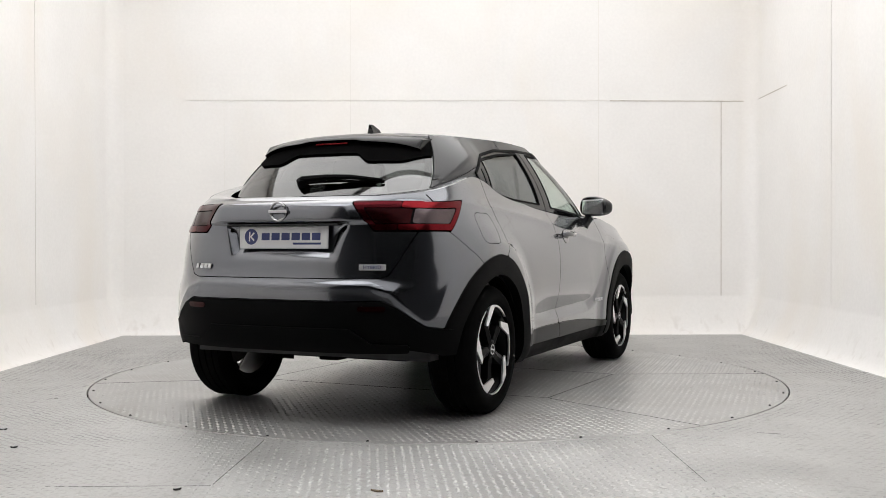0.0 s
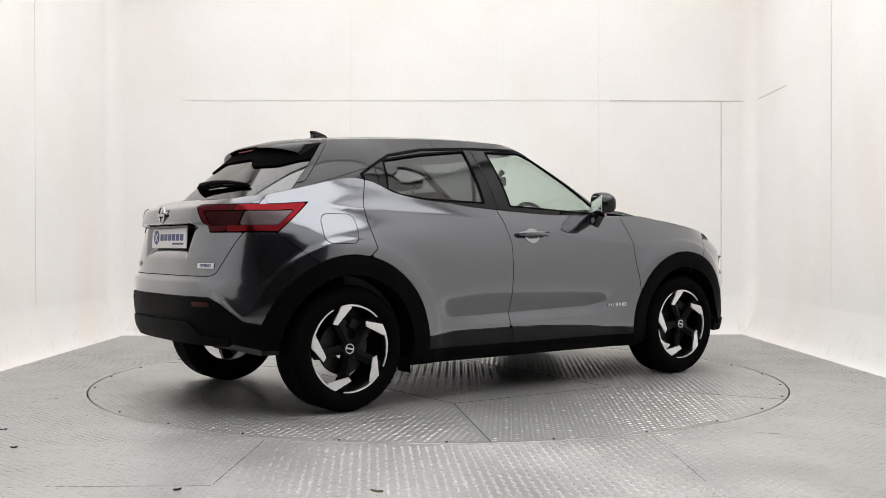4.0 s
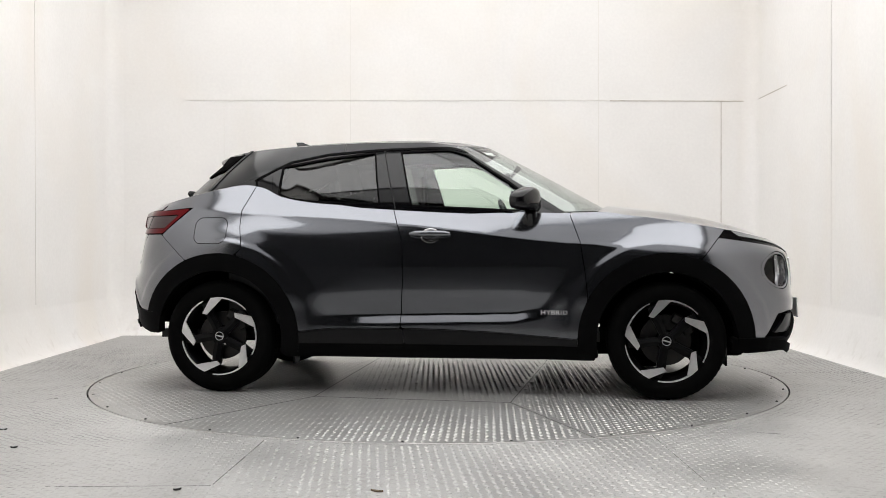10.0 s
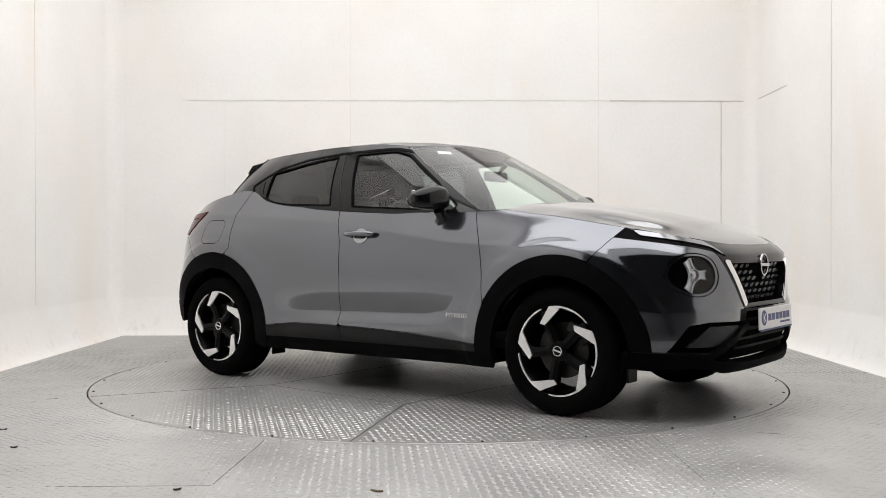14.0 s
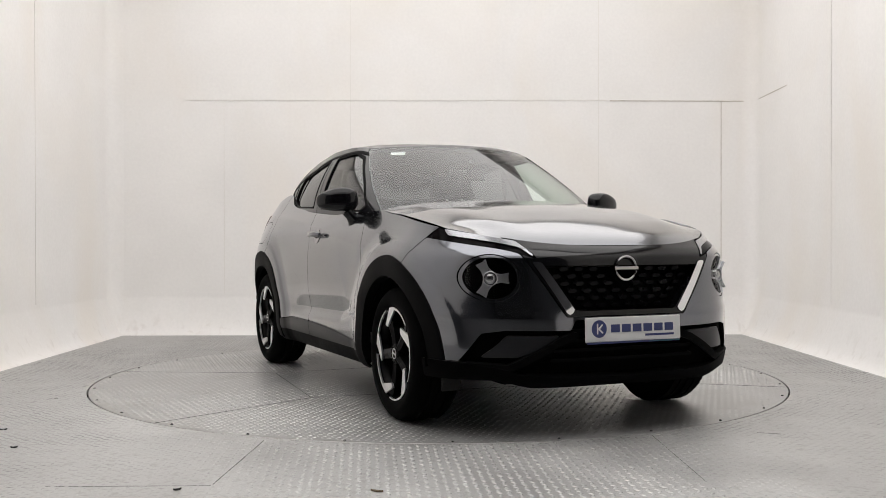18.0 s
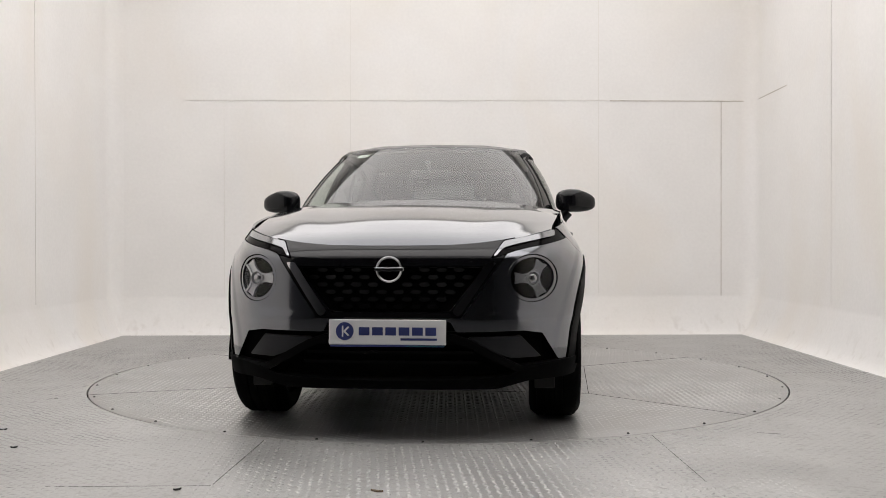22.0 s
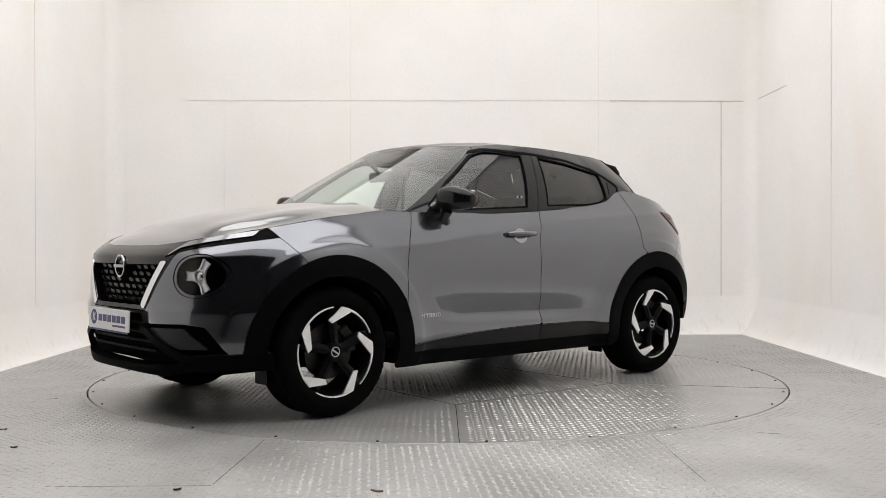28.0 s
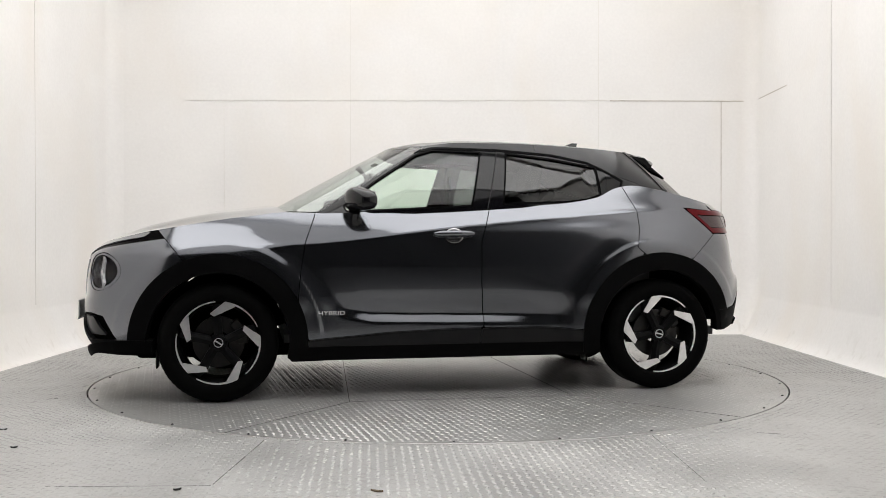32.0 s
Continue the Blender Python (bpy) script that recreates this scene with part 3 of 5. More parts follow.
ceiling_light(WX0 + 0.2, WX1 - 0.2, -3.9, -1.4, DIFF, "large bright white luminous ceiling panel in a metal frame")
ceiling_light(WX0 + 0.2, WX1 - 0.2, -1.3, 2.8, DIFF_BACK, "dimmer white luminous ceiling panel near the back wall")
ceiling_light(WX0 + 0.2, WX1 - 0.2, -6.5, -4.0, DIFF_FRONT, "faintly lit white ceiling panel over the entrance")


# floor plates with raised lugs; the turntable turns with the car
def lugs(inside, x0, x1, y0, y1, pitch, turn):
    """Raised lozenges in crossed rows, as one mesh of low domes."""
    c, s = math.cos(turn), math.sin(turn)
    n = int(6.6 / pitch)
    i, j = np.meshgrid(np.arange(-n, n), np.arange(-n, n), indexing="ij")
    u, v = i.ravel() * pitch, j.ravel() * pitch
    odd = (i + j).ravel() % 2
    x, y = c * u - s * v, s * u + c * v
    ok = inside(x, y)
    x, y, odd = x[ok], y[ok], odd[ok]
    a = turn + np.where(odd == 1, math.pi / 4, -math.pi / 4)
    rng = np.random.default_rng(int(1000 * abs(turn)) + len(x))
    grow = rng.uniform(0.86, 1.10, len(x))[:, None]
    wear = 0.30 + 0.70 * np.clip(0.5 + 0.5 * np.sin(x * 2.3 + 1.1 * np.sin(y * 1.7)) + rng.normal(0, 0.22, len(x)), 0, 1)[:, None]
    a = a + rng.normal(0, 0.03, len(x))
    L, W_, h = pitch * 0.46, pitch * 0.21, 0.0038
    du = np.array([L, 0, -L, 0, L * 0.5, 0, -L * 0.5, 0])
    dv = np.array([0, W_, 0, -W_, 0, W_ * 0.5, 0, -W_ * 0.5])
    dz = np.array([0, 0, 0, 0, h, h, h, h])
    X = x[:, None] + (np.cos(a)[:, None] * du - np.sin(a)[:, None] * dv) * grow
    Y = y[:, None] + (np.sin(a)[:, None] * du + np.cos(a)[:, None] * dv) * grow
    V = np.stack([X, Y, dz * wear], -1).reshape(-1, 3)
    q = np.array([[0, 1, 5, 4], [1, 2, 6, 5], [2, 3, 7, 6], [3, 0, 4, 7], [4, 5, 6, 7]])
    F = (q[None] + 8 * np.arange(len(x))[:, None, None]).reshape(-1, 4)
    return V, F


def fast_mesh(name, V, F, material, parent=None, kind="", label=""):
    me = bpy.data.meshes.new(name)
    me.vertices.add(len(V))
    me.vertices.foreach_set("co", V.astype(np.float32).ravel())
    me.loops.add(F.size)
    me.loops.foreach_set("vertex_index", F.astype(np.int32).ravel())
    me.polygons.add(len(F))
    me.polygons.foreach_set("loop_start", np.arange(0, F.size, 4, dtype=np.int32))
    me.update(calc_edges=True)
    me.materials.append(material)
    ob = new(name, me)
    if parent:
        ob.parent = parent
    return tagged(ob, label=label, kind=kind)


def fixed_floor():
    """Steel floor sheet round the turntable, with a round opening."""
    bm = bmesh.new()
    n = 128
    y0 = FLOOR_Y0
    ring = [bm.verts.new(((R_TABLE + 0.006) * math.cos(k * math.tau / n), (R_TABLE + 0.006) * math.sin(k * math.tau / n), 0)) for k in range(n)]
    low = [bm.verts.new((v.co.x, v.co.y, -0.03)) for v in ring]
    rect = []
    for k in range(n):
        a = k * math.tau / n
        c, s = math.cos(a), math.sin(a)
        ts = [t for t in ((BX1 / c if c > 1e-9 else 1e9), (BX0 / c if c < -1e-9 else 1e9), (BY1 / s if s > 1e-9 else 1e9), (y0 / s if s < -1e-9 else 1e9))]
        t = min(ts)
        rect.append(bm.verts.new((t * c, t * s, 0)))
    for k in range(n):
        m = (k + 1) % n
        bm.faces.new((ring[k], rect[k], rect[m], ring[m]))
        bm.faces.new((ring[m], low[m], low[k], ring[k]))
    # the corners cut by the polar mesh
    for cx, cy in ((BX1, BY1), (BX0, BY1), (BX0, y0), (BX1, y0)):
        k = int(math.floor((math.atan2(cy, cx) % math.tau) / math.tau * n)) % n
        m = (k + 1) % n
        bm.faces.new((rect[k], bm.verts.new((cx, cy, 0)), rect[m]))
    bmesh.ops.recalc_face_normals(bm, faces=bm.faces)
    return bm


floor = tagged(part("floor", fixed_floor(), STEEL, None), "worn grey steel tread-plate floor round the turntable", "floor", kind="structure")
PITCH = 0.036


def out_table(x, y):
    return (np.hypot(x, y) > R_TABLE + 0.03) & (x > BX0 + 0.03) & (x < BX1 - 0.03) & (y < BY1 - 0.03) & (y > FLOOR_Y0 + 0.02)


def front_sheet(x, y):
    return out_table(x, y) & (y < 0) & (x > -0.82 + 0.02 * (y + 2.9)) & (x < 1.0)


def outer_sheets(x, y):
    return out_table(x, y) & ~front_sheet(x, y)


for fn, turn in ((front_sheet, 4), (outer_sheets, 48)):
    V, F = lugs(fn, 0, 0, 0, 0, PITCH, radians(turn))
    fast_mesh("tread", V, F, STEEL_DULL, floor, "stuff", "raised worn lozenge tread")
part("pit_floor", bx(-R_TABLE - 0.1, R_TABLE + 0.1, -R_TABLE - 0.1, R_TABLE + 0.1, -0.08, -0.06), GAPM, floor)


def floor_joint(p, q, w=0.006, host=floor):
    w *= 0.65
    p, q = Vector((*p, 0)), Vector((*q, 0))
    s = (q - p).normalized().cross(Vector((0, 0, 1))) * w / 2
    bm = bmesh.new()
    prism(bm, [p - s, q - s, q + s, p + s], (0, 0, 0.0010))
    return part("joint", bm, JOINT if host is floor else GAPM, host)


turntable = tagged(new("turntable"), "round steel tread-plate turntable set in the floor", "turntable", kind="thing")
bm = bmesh.new()
rings = lathe(bm, [(R_TABLE - 0.004, -0.03), (R_TABLE - 0.004, -0.001), (R_TABLE - 0.006, 0.0)], 128, "z")
bm.faces.new(rings[-1])
part("deck", bm, DECK, turntable)


# deck sheets: a middle sheet and four round it, each with its own lay of the tread
SHEET = [(0.55, -1.05), (0.70, 0.96), (-0.60, 1.0), (-0.60, -0.97)]
SPOKES = [(0.995, -1.985), (1.37, 1.74), (-1.22, 1.85), (-1.10, -1.92)]


def middle(x, y):
    return poly_sd(x, y, SHEET) < -0.02


def around(k):
    a, b = SHEET[k], SHEET[(k + 1) % 4]
    c, d = SPOKES[k], SPOKES[(k + 1) % 4]
    far = [(c[0] * 1.3, c[1] * 1.3), ((c[0] + d[0]) * 1.5, (c[1] + d[1]) * 1.5), (d[0] * 1.3, d[1] * 1.3)]
    return lambda x, y: (np.hypot(x, y) < R_TABLE - 0.03) & (poly_sd(x, y, [a, *far, b]) < -0.02)


for fn, turn in ((middle, 8), (around(0), 50), (around(1), 95), (around(2), 40), (around(3), 5)):
    V, F = lugs(fn, 0, 0, 0, 0, PITCH, radians(turn))
    fast_mesh("tread", V, F, STEEL_TOP, turntable, "stuff", "raised worn lozenge tread")
for k in range(4):
    floor_joint(SHEET[k], SHEET[(k + 1) % 4], 0.006, turntable)
    floor_joint(SHEET[k], SPOKES[k], 0.007, turntable)
floor_joint((-0.795, -2.15), (-0.84, -2.95), 0.006)
floor_joint((0.99, -2.05), (1.0, -2.93), 0.006)
floor_joint((-2.20, -0.93), (-2.26, -0.96), 0.012)
floor_joint((1.50, -1.99), (1.60, -2.03), 0.008)
floor_joint((-2.62, -0.78), (-3.05, -0.80), 0.004)
floor_joint((2.235, 0.1), (2.95, 0.1), 0.003)
floor_joint((-0.84, -2.97), (-1.45, -2.98), 0.003)
for k in range(28):
    a = radians(-60.7 + k * 360 / 28)
    bm = bmesh.new()
    rings = lathe(bm, [(0.0075, -0.001), (0.007, 0.003), (0.004, 0.0055), (0.001, 0.006)], 10, "z")
    bmesh.ops.translate(bm, vec=(2.195 * math.cos(a), 2.195 * math.sin(a), 0), verts=bm.verts)
    part("bolt", bm, GAPM, turntable, smooth=True)

# ---------------------------------------------------------------- car
car = tagged(new("car"), "grey metallic compact crossover car with black roof", "car")
GAP = 0.0022


x, ay, z, yy = SHELL.x, SHELL.ay, SHELL.z, SHELL.y
r_f = np.hypot(x - AXLE, z - HUB_Z)
r_r = np.hypot(x + AXLE, z - HUB_Z)
ARCH_IN, ARCH_OUT = 0.392, 0.497
side = 0.45 - ay                                 # negative on the flanks
hole = np.minimum(r_f, r_r) - ARCH_IN
open_arch = np.where(ay > 0.45, -hole, -9)       # positive inside the openings
sill_top = curve(x, ((-1.0, 0.368), (-0.85, 0.37), (-0.55, 0.392), (-0.2, 0.392), (0.3, 0.378), (0.6, 0.355), (0.9, 0.335)))
mid = (np.abs(x) < AXLE)
clad = np.minimum(np.minimum(r_f, r_r) - ARCH_OUT, np.where(np.abs(x) < 1.25, z - sill_top, 9))

# front and rear shut lines in side view
nose_cut = (x - (1.51 + (z - 0.80) * 0.84))          # positive ahead of it
tail_cut = np.maximum(-(x + 1.546 + (z - 0.813) * 1.23), -(x + 1.72))                # positive behind it
DOOR_F = [(0.778, 1.2), (0.778, 1.048), (0.834, 0.896), (0.862, 0.72), (0.874, 0.60), (0.874, 0.25), (-0.19, 0.25), (-0.19, 0.334), (-0.214, 0.417), (-0.197, 0.665), (-0.200, 0.896), (-0.231, 0.995), (-0.267, 1.104), (-0.28, 1.3)]
DOOR_R = [(-0.28, 1.3), (-0.267, 1.104), (-0.231, 0.995), (-0.200, 0.896), (-0.197, 0.665), (-0.214, 0.417), (-0.19, 0.334), (-0.19, 0.25), (-1.24, 0.25), (-1.24, 0.80), (-1.166, 0.863), (-1.193, 0.995), (-1.196, 1.094), (-1.133, 1.243), (-1.12, 1.3)]
d_f, d_r = poly_sd(x, z, DOOR_F), poly_sd(x, z, DOOR_R)
painted = np.maximum(np.maximum(-clad, open_arch), side)    # flank paint above the cladding
fuel = np.hypot(np.maximum(np.abs(x + 1.373) - 0.055, 0), np.maximum(np.abs(z - 0.970) - 0.032, 0)) - 0.046

lamp_all = np.maximum.reduce([z - 1.098 - 0.012 * sm(x, -1.7, -1.5), 0.950 - z, 0.385 + (1.098 - z) * 0.72 - ay, x + 1.530 + (1.098 - z) * 1.16, x + 1.40])
for sgn, nm in ((-1, "right"), (1, "left")):
    own = -sgn * yy
    fd = panel("front_door", SHELL, np.maximum.reduce([d_f, painted, own]) + GAP, PAINT, car)
    rd = panel("rear_door", SHELL, np.maximum.reduce([d_r, painted, own]) + GAP, PAINT, car)
    fen = np.maximum.reduce([-d_f, painted, own, 0.5 - x, nose_cut]) + GAP
    panel("front_fender", SHELL, fen, PAINT, car)
    flap = fuel if sgn < 0 else np.full(x.shape, 9.0)
    q = np.maximum.reduce([-d_r, painted, own, x + 0.9, tail_cut, -flap, -lamp_all]) + GAP
    qp = panel("rear_quarter_panel", SHELL, q, PAINT, car)
    if sgn < 0:
        panel("fuel_flap", SHELL, np.maximum(fuel, own) + 0.0010, PAINT, qp)
    for cx, r, nmm in ((AXLE, r_f, "front"), (-AXLE, r_r, "rear")):
        ring_f = np.maximum.reduce([r - ARCH_OUT, ARCH_IN - r, own, side, (x - 1.83) if cx > 0 else -(x + 1.80), np.where(x < -AXLE, 0.348 - z, np.where(x > AXLE, 0.30 - z, 0.235 - z))])
        panel("wheel_arch_trim", SHELL, ring_f + 0.001, PLAST, car, inset=0.05, lift=0.006)
    for dname, dd, host in (("front", d_f, fd), ("rear", d_r, rd)):
        panel("lower_trim", SHELL, np.maximum.reduce([clad, -(np.minimum(r_f, r_r) - ARCH_OUT), z - sill_top, 0.30 - z, own, side, np.abs(x) - 0.95, dd]) + GAP, SILLM, host, lift=0.004)
    panel("sill_trim", SHELL, np.maximum.reduce([z - 0.30, 0.215 - z, own, side, np.abs(x) - 0.93, ARCH_IN + 0.02 - np.minimum(r_f, r_r)]) + 0.001, PLAST, car)


# ---- nose: positions across (ay) and up (z)
fwd = 1.45 - x
head = np.hypot((ay - 0.645) / 0.098, (z - 0.735) / 0.093) * 0.1 - 0.1
head_rim = np.hypot((ay - 0.644) / 0.113, (z - 0.734) / 0.107) * 0.12 - 0.12
vee = poly_sd(ay, z, [(-0.5, 0.99), (0.60, 0.99), (0.522, 0.838), (0.325, 0.556), (-0.5, 0.556)])
mesh_zone = poly_sd(ay, z, [(-0.5, 0.786), (0.428, 0.786), (0.270, 0.584), (-0.5, 0.584)])
drl_low = curve(ay, ((0.40, 0.815), (0.455, 0.823), (0.56, 0.857), (0.785, 0.912), (0.83, 0.935)))
top_edge = S_TOP - 0.004
drl = np.maximum.reduce([drl_low - z, z - top_edge, 0.455 + (z - 0.823) * 0.68 - ay, ay - 0.83, 1.50 - x])
intake = poly_sd(ay, z, [(-0.5, 0.538), (0.275, 0.538), (0.30, 0.492), (0.60, 0.497), (0.685, 0.482), (0.765, 0.345), (0.70, 0.20), (-0.5, 0.20)])
nose_on = np.maximum.reduce([fwd, -nose_cut, -clad, open_arch])
panel("front_bumper", SHELL, np.maximum.reduce([nose_on, -head_rim, -vee, -drl, -intake, 0.335 - z, np.where((ay > 0.45) & (x > 1.55), z - drl_low - 0.012, -1.0)]) + GAP, PAINT, car)
grille = panel("grille", SHELL, np.maximum.reduce([fwd, mesh_zone]), DARK, car, "black honeycomb front grille", lift=-0.05)
panel("grille_surround", SHELL, np.maximum.reduce([fwd, vee, -mesh_zone, -drl]) + GAP, PIANO, car, "gloss black panel", inset=0.05)
for sgn in (-1, 1):
    own = -sgn * yy
    strip = poly_sd(ay, z, [(0.480, 0.806), (0.437, 0.806), (0.285, 0.588), (0.300, 0.566), (0.320, 0.566)])
    panel("chrome_strip", SHELL, np.maximum.reduce([fwd, strip, own, -drl]), CHROME, grille, "dark chrome strip", lift=0.006)
    # headlamps
    lamp = panel("headlight", SHELL, np.maximum.reduce([fwd, head - 0.004, own]), DARK, car, "round headlight with silver three-armed insert", lift=-0.075, inset=0.02)
    panel("surround", SHELL, np.maximum.reduce([fwd, head_rim, -head, own]) + 0.001, PAINT, lamp, lift=-0.004, inset=0.075)
    panel("lens", SHELL, np.maximum.reduce([fwd, head, own]) + 0.001, LENS, lamp, "clear cover", lift=-0.010, inset=0)
    i = int(np.argmin((yy - sgn * 0.645) ** 2 + (z - 0.735) ** 2 + 9 * (x < 1.5)))
    c, nn = Vector(SHELL.V[i]), Vector(SHELL.N[i])
    if nn.x < 0:
        nn = -nn
    inb = (Vector((0, -sgn, 0)) - nn * nn.dot(Vector((0, -sgn, 0)))).normalized()
    nn = (nn * 0.5 + Vector((0.5, 0, 0))).normalized()
    inb = (Vector((0, -sgn, 0)) - nn * nn.dot(Vector((0, -sgn, 0)))).normalized()
    M = Matrix.Translation(c - nn * 0.024) @ Matrix((inb, nn.cross(inb), nn)).transposed().to_4x4()
    bm = bmesh.new()
    bmesh.ops.create_uvsphere(bm, u_segments=24, v_segments=12, radius=0.027)
    bmesh.ops.scale(bm, vec=(1, 1, 0.6), verts=bm.verts)
    bmesh.ops.transform(bm, matrix=M, verts=bm.verts)
    part("projector", bm, EMBM, lamp, "dark glass projector lens", smooth=True)
    for k in range(3):
        a = k * math.tau / 3
        bm = bmesh.new()
        d, e = Vector((math.cos(a), math.sin(a), 0)), Vector((-math.sin(a), math.cos(a), 0))
        for u, v in ((-1, -0.62), (0.62, 1)):
            prism(bm, [d * 0.026 + e * 0.024 * u, d * 0.050 + e * 0.019 * u, d * 0.050 + e * 0.019 * v, d * 0.026 + e * 0.024 * v], (0, 0, 0.012))
            prism(bm, [d * 0.050 + e * 0.019 * u, d * 0.086 + e * 0.026 * u, d * 0.086 + e * 0.026 * v, d * 0.050 + e * 0.019 * v], (0, 0, 0.012))
        prism(bm, [d * 0.030 - e * 0.012, d * 0.084 - e * 0.015, d * 0.084 + e * 0.015, d * 0.030 + e * 0.012], (0, 0, 0.003))
        bmesh.ops.transform(bm, matrix=M, verts=bm.verts)
        part("light_arm", bm, LAMPG, lamp, "silver outlined light arm")
    bm = bmesh.new()
    rr = lathe(bm, [(0.034, 0.0), (0.034, 0.012), (0.030, 0.014), (0.028, 0.0)], 32, "z")
    bmesh.ops.transform(bm, matrix=M, verts=bm.verts)
    part("ring", bm, LAMPG, lamp, smooth=True)
    # slim upper lamp
    d_lamp = panel("running_light", SHELL, np.maximum.reduce([drl, own]) + GAP, SMOKE, car, "slim smoked running light", lift=-0.004)
    zmid = drl_low + 0.42 * (top_edge - drl_low) * sm(ay, 0.47, 0.52)
    panel("light_bar", SHELL, np.maximum.reduce([drl, own, zmid - z, ay - 0.75]) + 0.004, CLEARW, d_lamp, "clear light bar", lift=0.003)
    # fog lamp corner: black recess with a painted blade
    blade = poly_sd(ay, z, [(0.595, 0.476), (0.36, 0.472), (0.345, 0.445), (0.55, 0.372), (0.69, 0.372)])
    panel("bumper_blade", SHELL, np.maximum.reduce([fwd, blade, own]), BLADE, car, "grey painted bumper blade, darkened for its dim reflection", lift=-0.010, inset=0.03)
panel("lower_intake", SHELL, np.maximum.reduce([fwd, intake, 0.30 - z]) + GAP, DARK, car, "black lower intake", lift=-0.03, inset=0.0)
lip_top = curve(ay, ((0, 0.275), (0.36, 0.285), (0.52, 0.30), (0.62, 0.330), (0.9, 0.362)))
panel("front_lip", SHELL, np.maximum.reduce([z - lip_top, 0.243 + 0.03 * sm(ay, 0.45, 0.65) - z, 1.56 - x, 0.36 - r_f]), LIPM, car, "black front lip", lift=0.012, inset=0.08)
for sgn in (-1, 1):
    own = -sgn * yy
    arm = np.maximum.reduce([line_sd(ay, z, [(0.95, 0.345), (0.58, 0.325), (0.36, 0.445), (0.28, 0.47)]) - 0.017, own, fwd, 0.36 - r_f])
    panel("lip_arm", SHELL, arm, PLAST, car, "raised black rib", lift=0.010, inset=0.03)
for kk in range(4):
    zc = 0.355 + kk * 0.045
    panel("intake_slat", SHELL, np.maximum.reduce([fwd, np.abs(z - zc) - 0.007, ay - (0.40 - kk * 0.02)]), PLAST, car, lift=-0.012, inset=0.02)
# honeycomb pads
for r in range(6):
    zc = 0.772 - r * 0.0335
    for k in range(-6, 7):
        yc = (k + (0.5 if r % 2 else 0)) * 0.078
        if abs(yc) > 0.428 - (0.786 - zc) * 0.78 - 0.03 or math.hypot(yc, zc - 0.775) < 0.085:
            continue
        i = int(np.argmin((yy - yc) ** 2 + (z - zc) ** 2 + 9 * (x < 1.6)))
        c = SHELL.V[i]
        bm = bmesh.new()
        w, h = 0.030, 0.0125
        o = [(-w, 0), (-w * 0.55, h), (w * 0.55, h), (w, 0), (w * 0.55, -h), (-w * 0.55, -h)]
        back = [bm.verts.new((c[0] - 0.045, yc + a * 1.08, zc + b * 1.1)) for a, b in o]
        face = [bm.verts.new((c[0] - 0.032 + 0.004 * b / h, yc + a * 0.86, zc + b * 0.8)) for a, b in o]
        bm.faces.new(face)
        for a in range(6):
            bm.faces.new((back[a], back[(a + 1) % 6], face[(a + 1) % 6], face[a]))
        part("grille_pad", bm, PADM, grille)


def plate_sign(x0, zc, face, tilt=0.0):
    """A white dealer plate: badge disc and plain bars in place of its name."""
    s = 1 if face > 0 else -1
    bm = bmesh.new()
    box(bm, -0.004, 0.004, -0.262, 0.262, -0.056, 0.056, 0.003, 1)
    pl = part("number_plate", bm, PLATE, car, "white plate with navy disc and plain bars")
    pl.matrix_local = pose(x0, 0, zc, 0, tilt, 0 if s > 0 else 180)

    def bar(y0, y1, z0, z1, m, nm="print_bar"):
        return part(nm, bx(0.0041, 0.0052, y0, y1, z0, z1), m, pl)

    bm = bmesh.new()
    rings = lathe(bm, [(0.040, 0.0041), (0.040, 0.0052)], 32, "x")
    bm.faces.new(rings[-1])
    bmesh.ops.translate(bm, vec=(0, -0.19, 0.004), verts=bm.verts)
    part("print_disc", bm, NAVY, pl, "navy disc")
    part("print_bar", bx(0.0053, 0.0062, -0.203, -0.196, -0.020, 0.028), PLATE, pl)
    bm = bmesh.new()
    box(bm, 0.0053, 0.0062, -0.004, 0.004, -0.003, 0.028, m=pose(0, -0.192, 0.004, -45))
    box(bm, 0.0053, 0.0062, -0.004, 0.004, -0.028, 0.003, m=pose(0, -0.192, 0.004, 45))
    part("print_bar", bm, PLATE, pl)
    for kk in range(6):
        bar(-0.127 + kk * 0.0595, -0.127 + kk * 0.0595 + 0.048, -0.014, 0.022, NAVY)
    bar(0.06, 0.222, -0.036, -0.026, NAVY)
    if s > 0:
        bar(-0.255, 0.255, -0.0645, -0.0562, NAVY, "holder_strip")
        bar(0.08, 0.255, -0.0640, -0.0570, TEAL, "holder_strip")
    return pl


plate_sign(2.158, 0.498, 1, -2)


def emblem(x0, zc, face, r=0.066):
    bm = bmesh.new()
    rings = lathe(bm, [(r, 0.0), (r, 0.008), (r - 0.005, 0.011), (r - 0.010, 0.008), (r - 0.010, 0.0)], 48, "x")
    box(bm, 0.002, 0.013, -r - 0.006, r + 0.006, -0.008, 0.008, 0.002, 1)
    e = part("emblem", bm, EMBM, car, "chrome ring emblem with plain bar", smooth=True)
    e.matrix_local = pose(x0, 0, zc, 0, 0, 0 if face > 0 else 180)
    return e


emblem(2.092, 0.775, 1, 0.060)


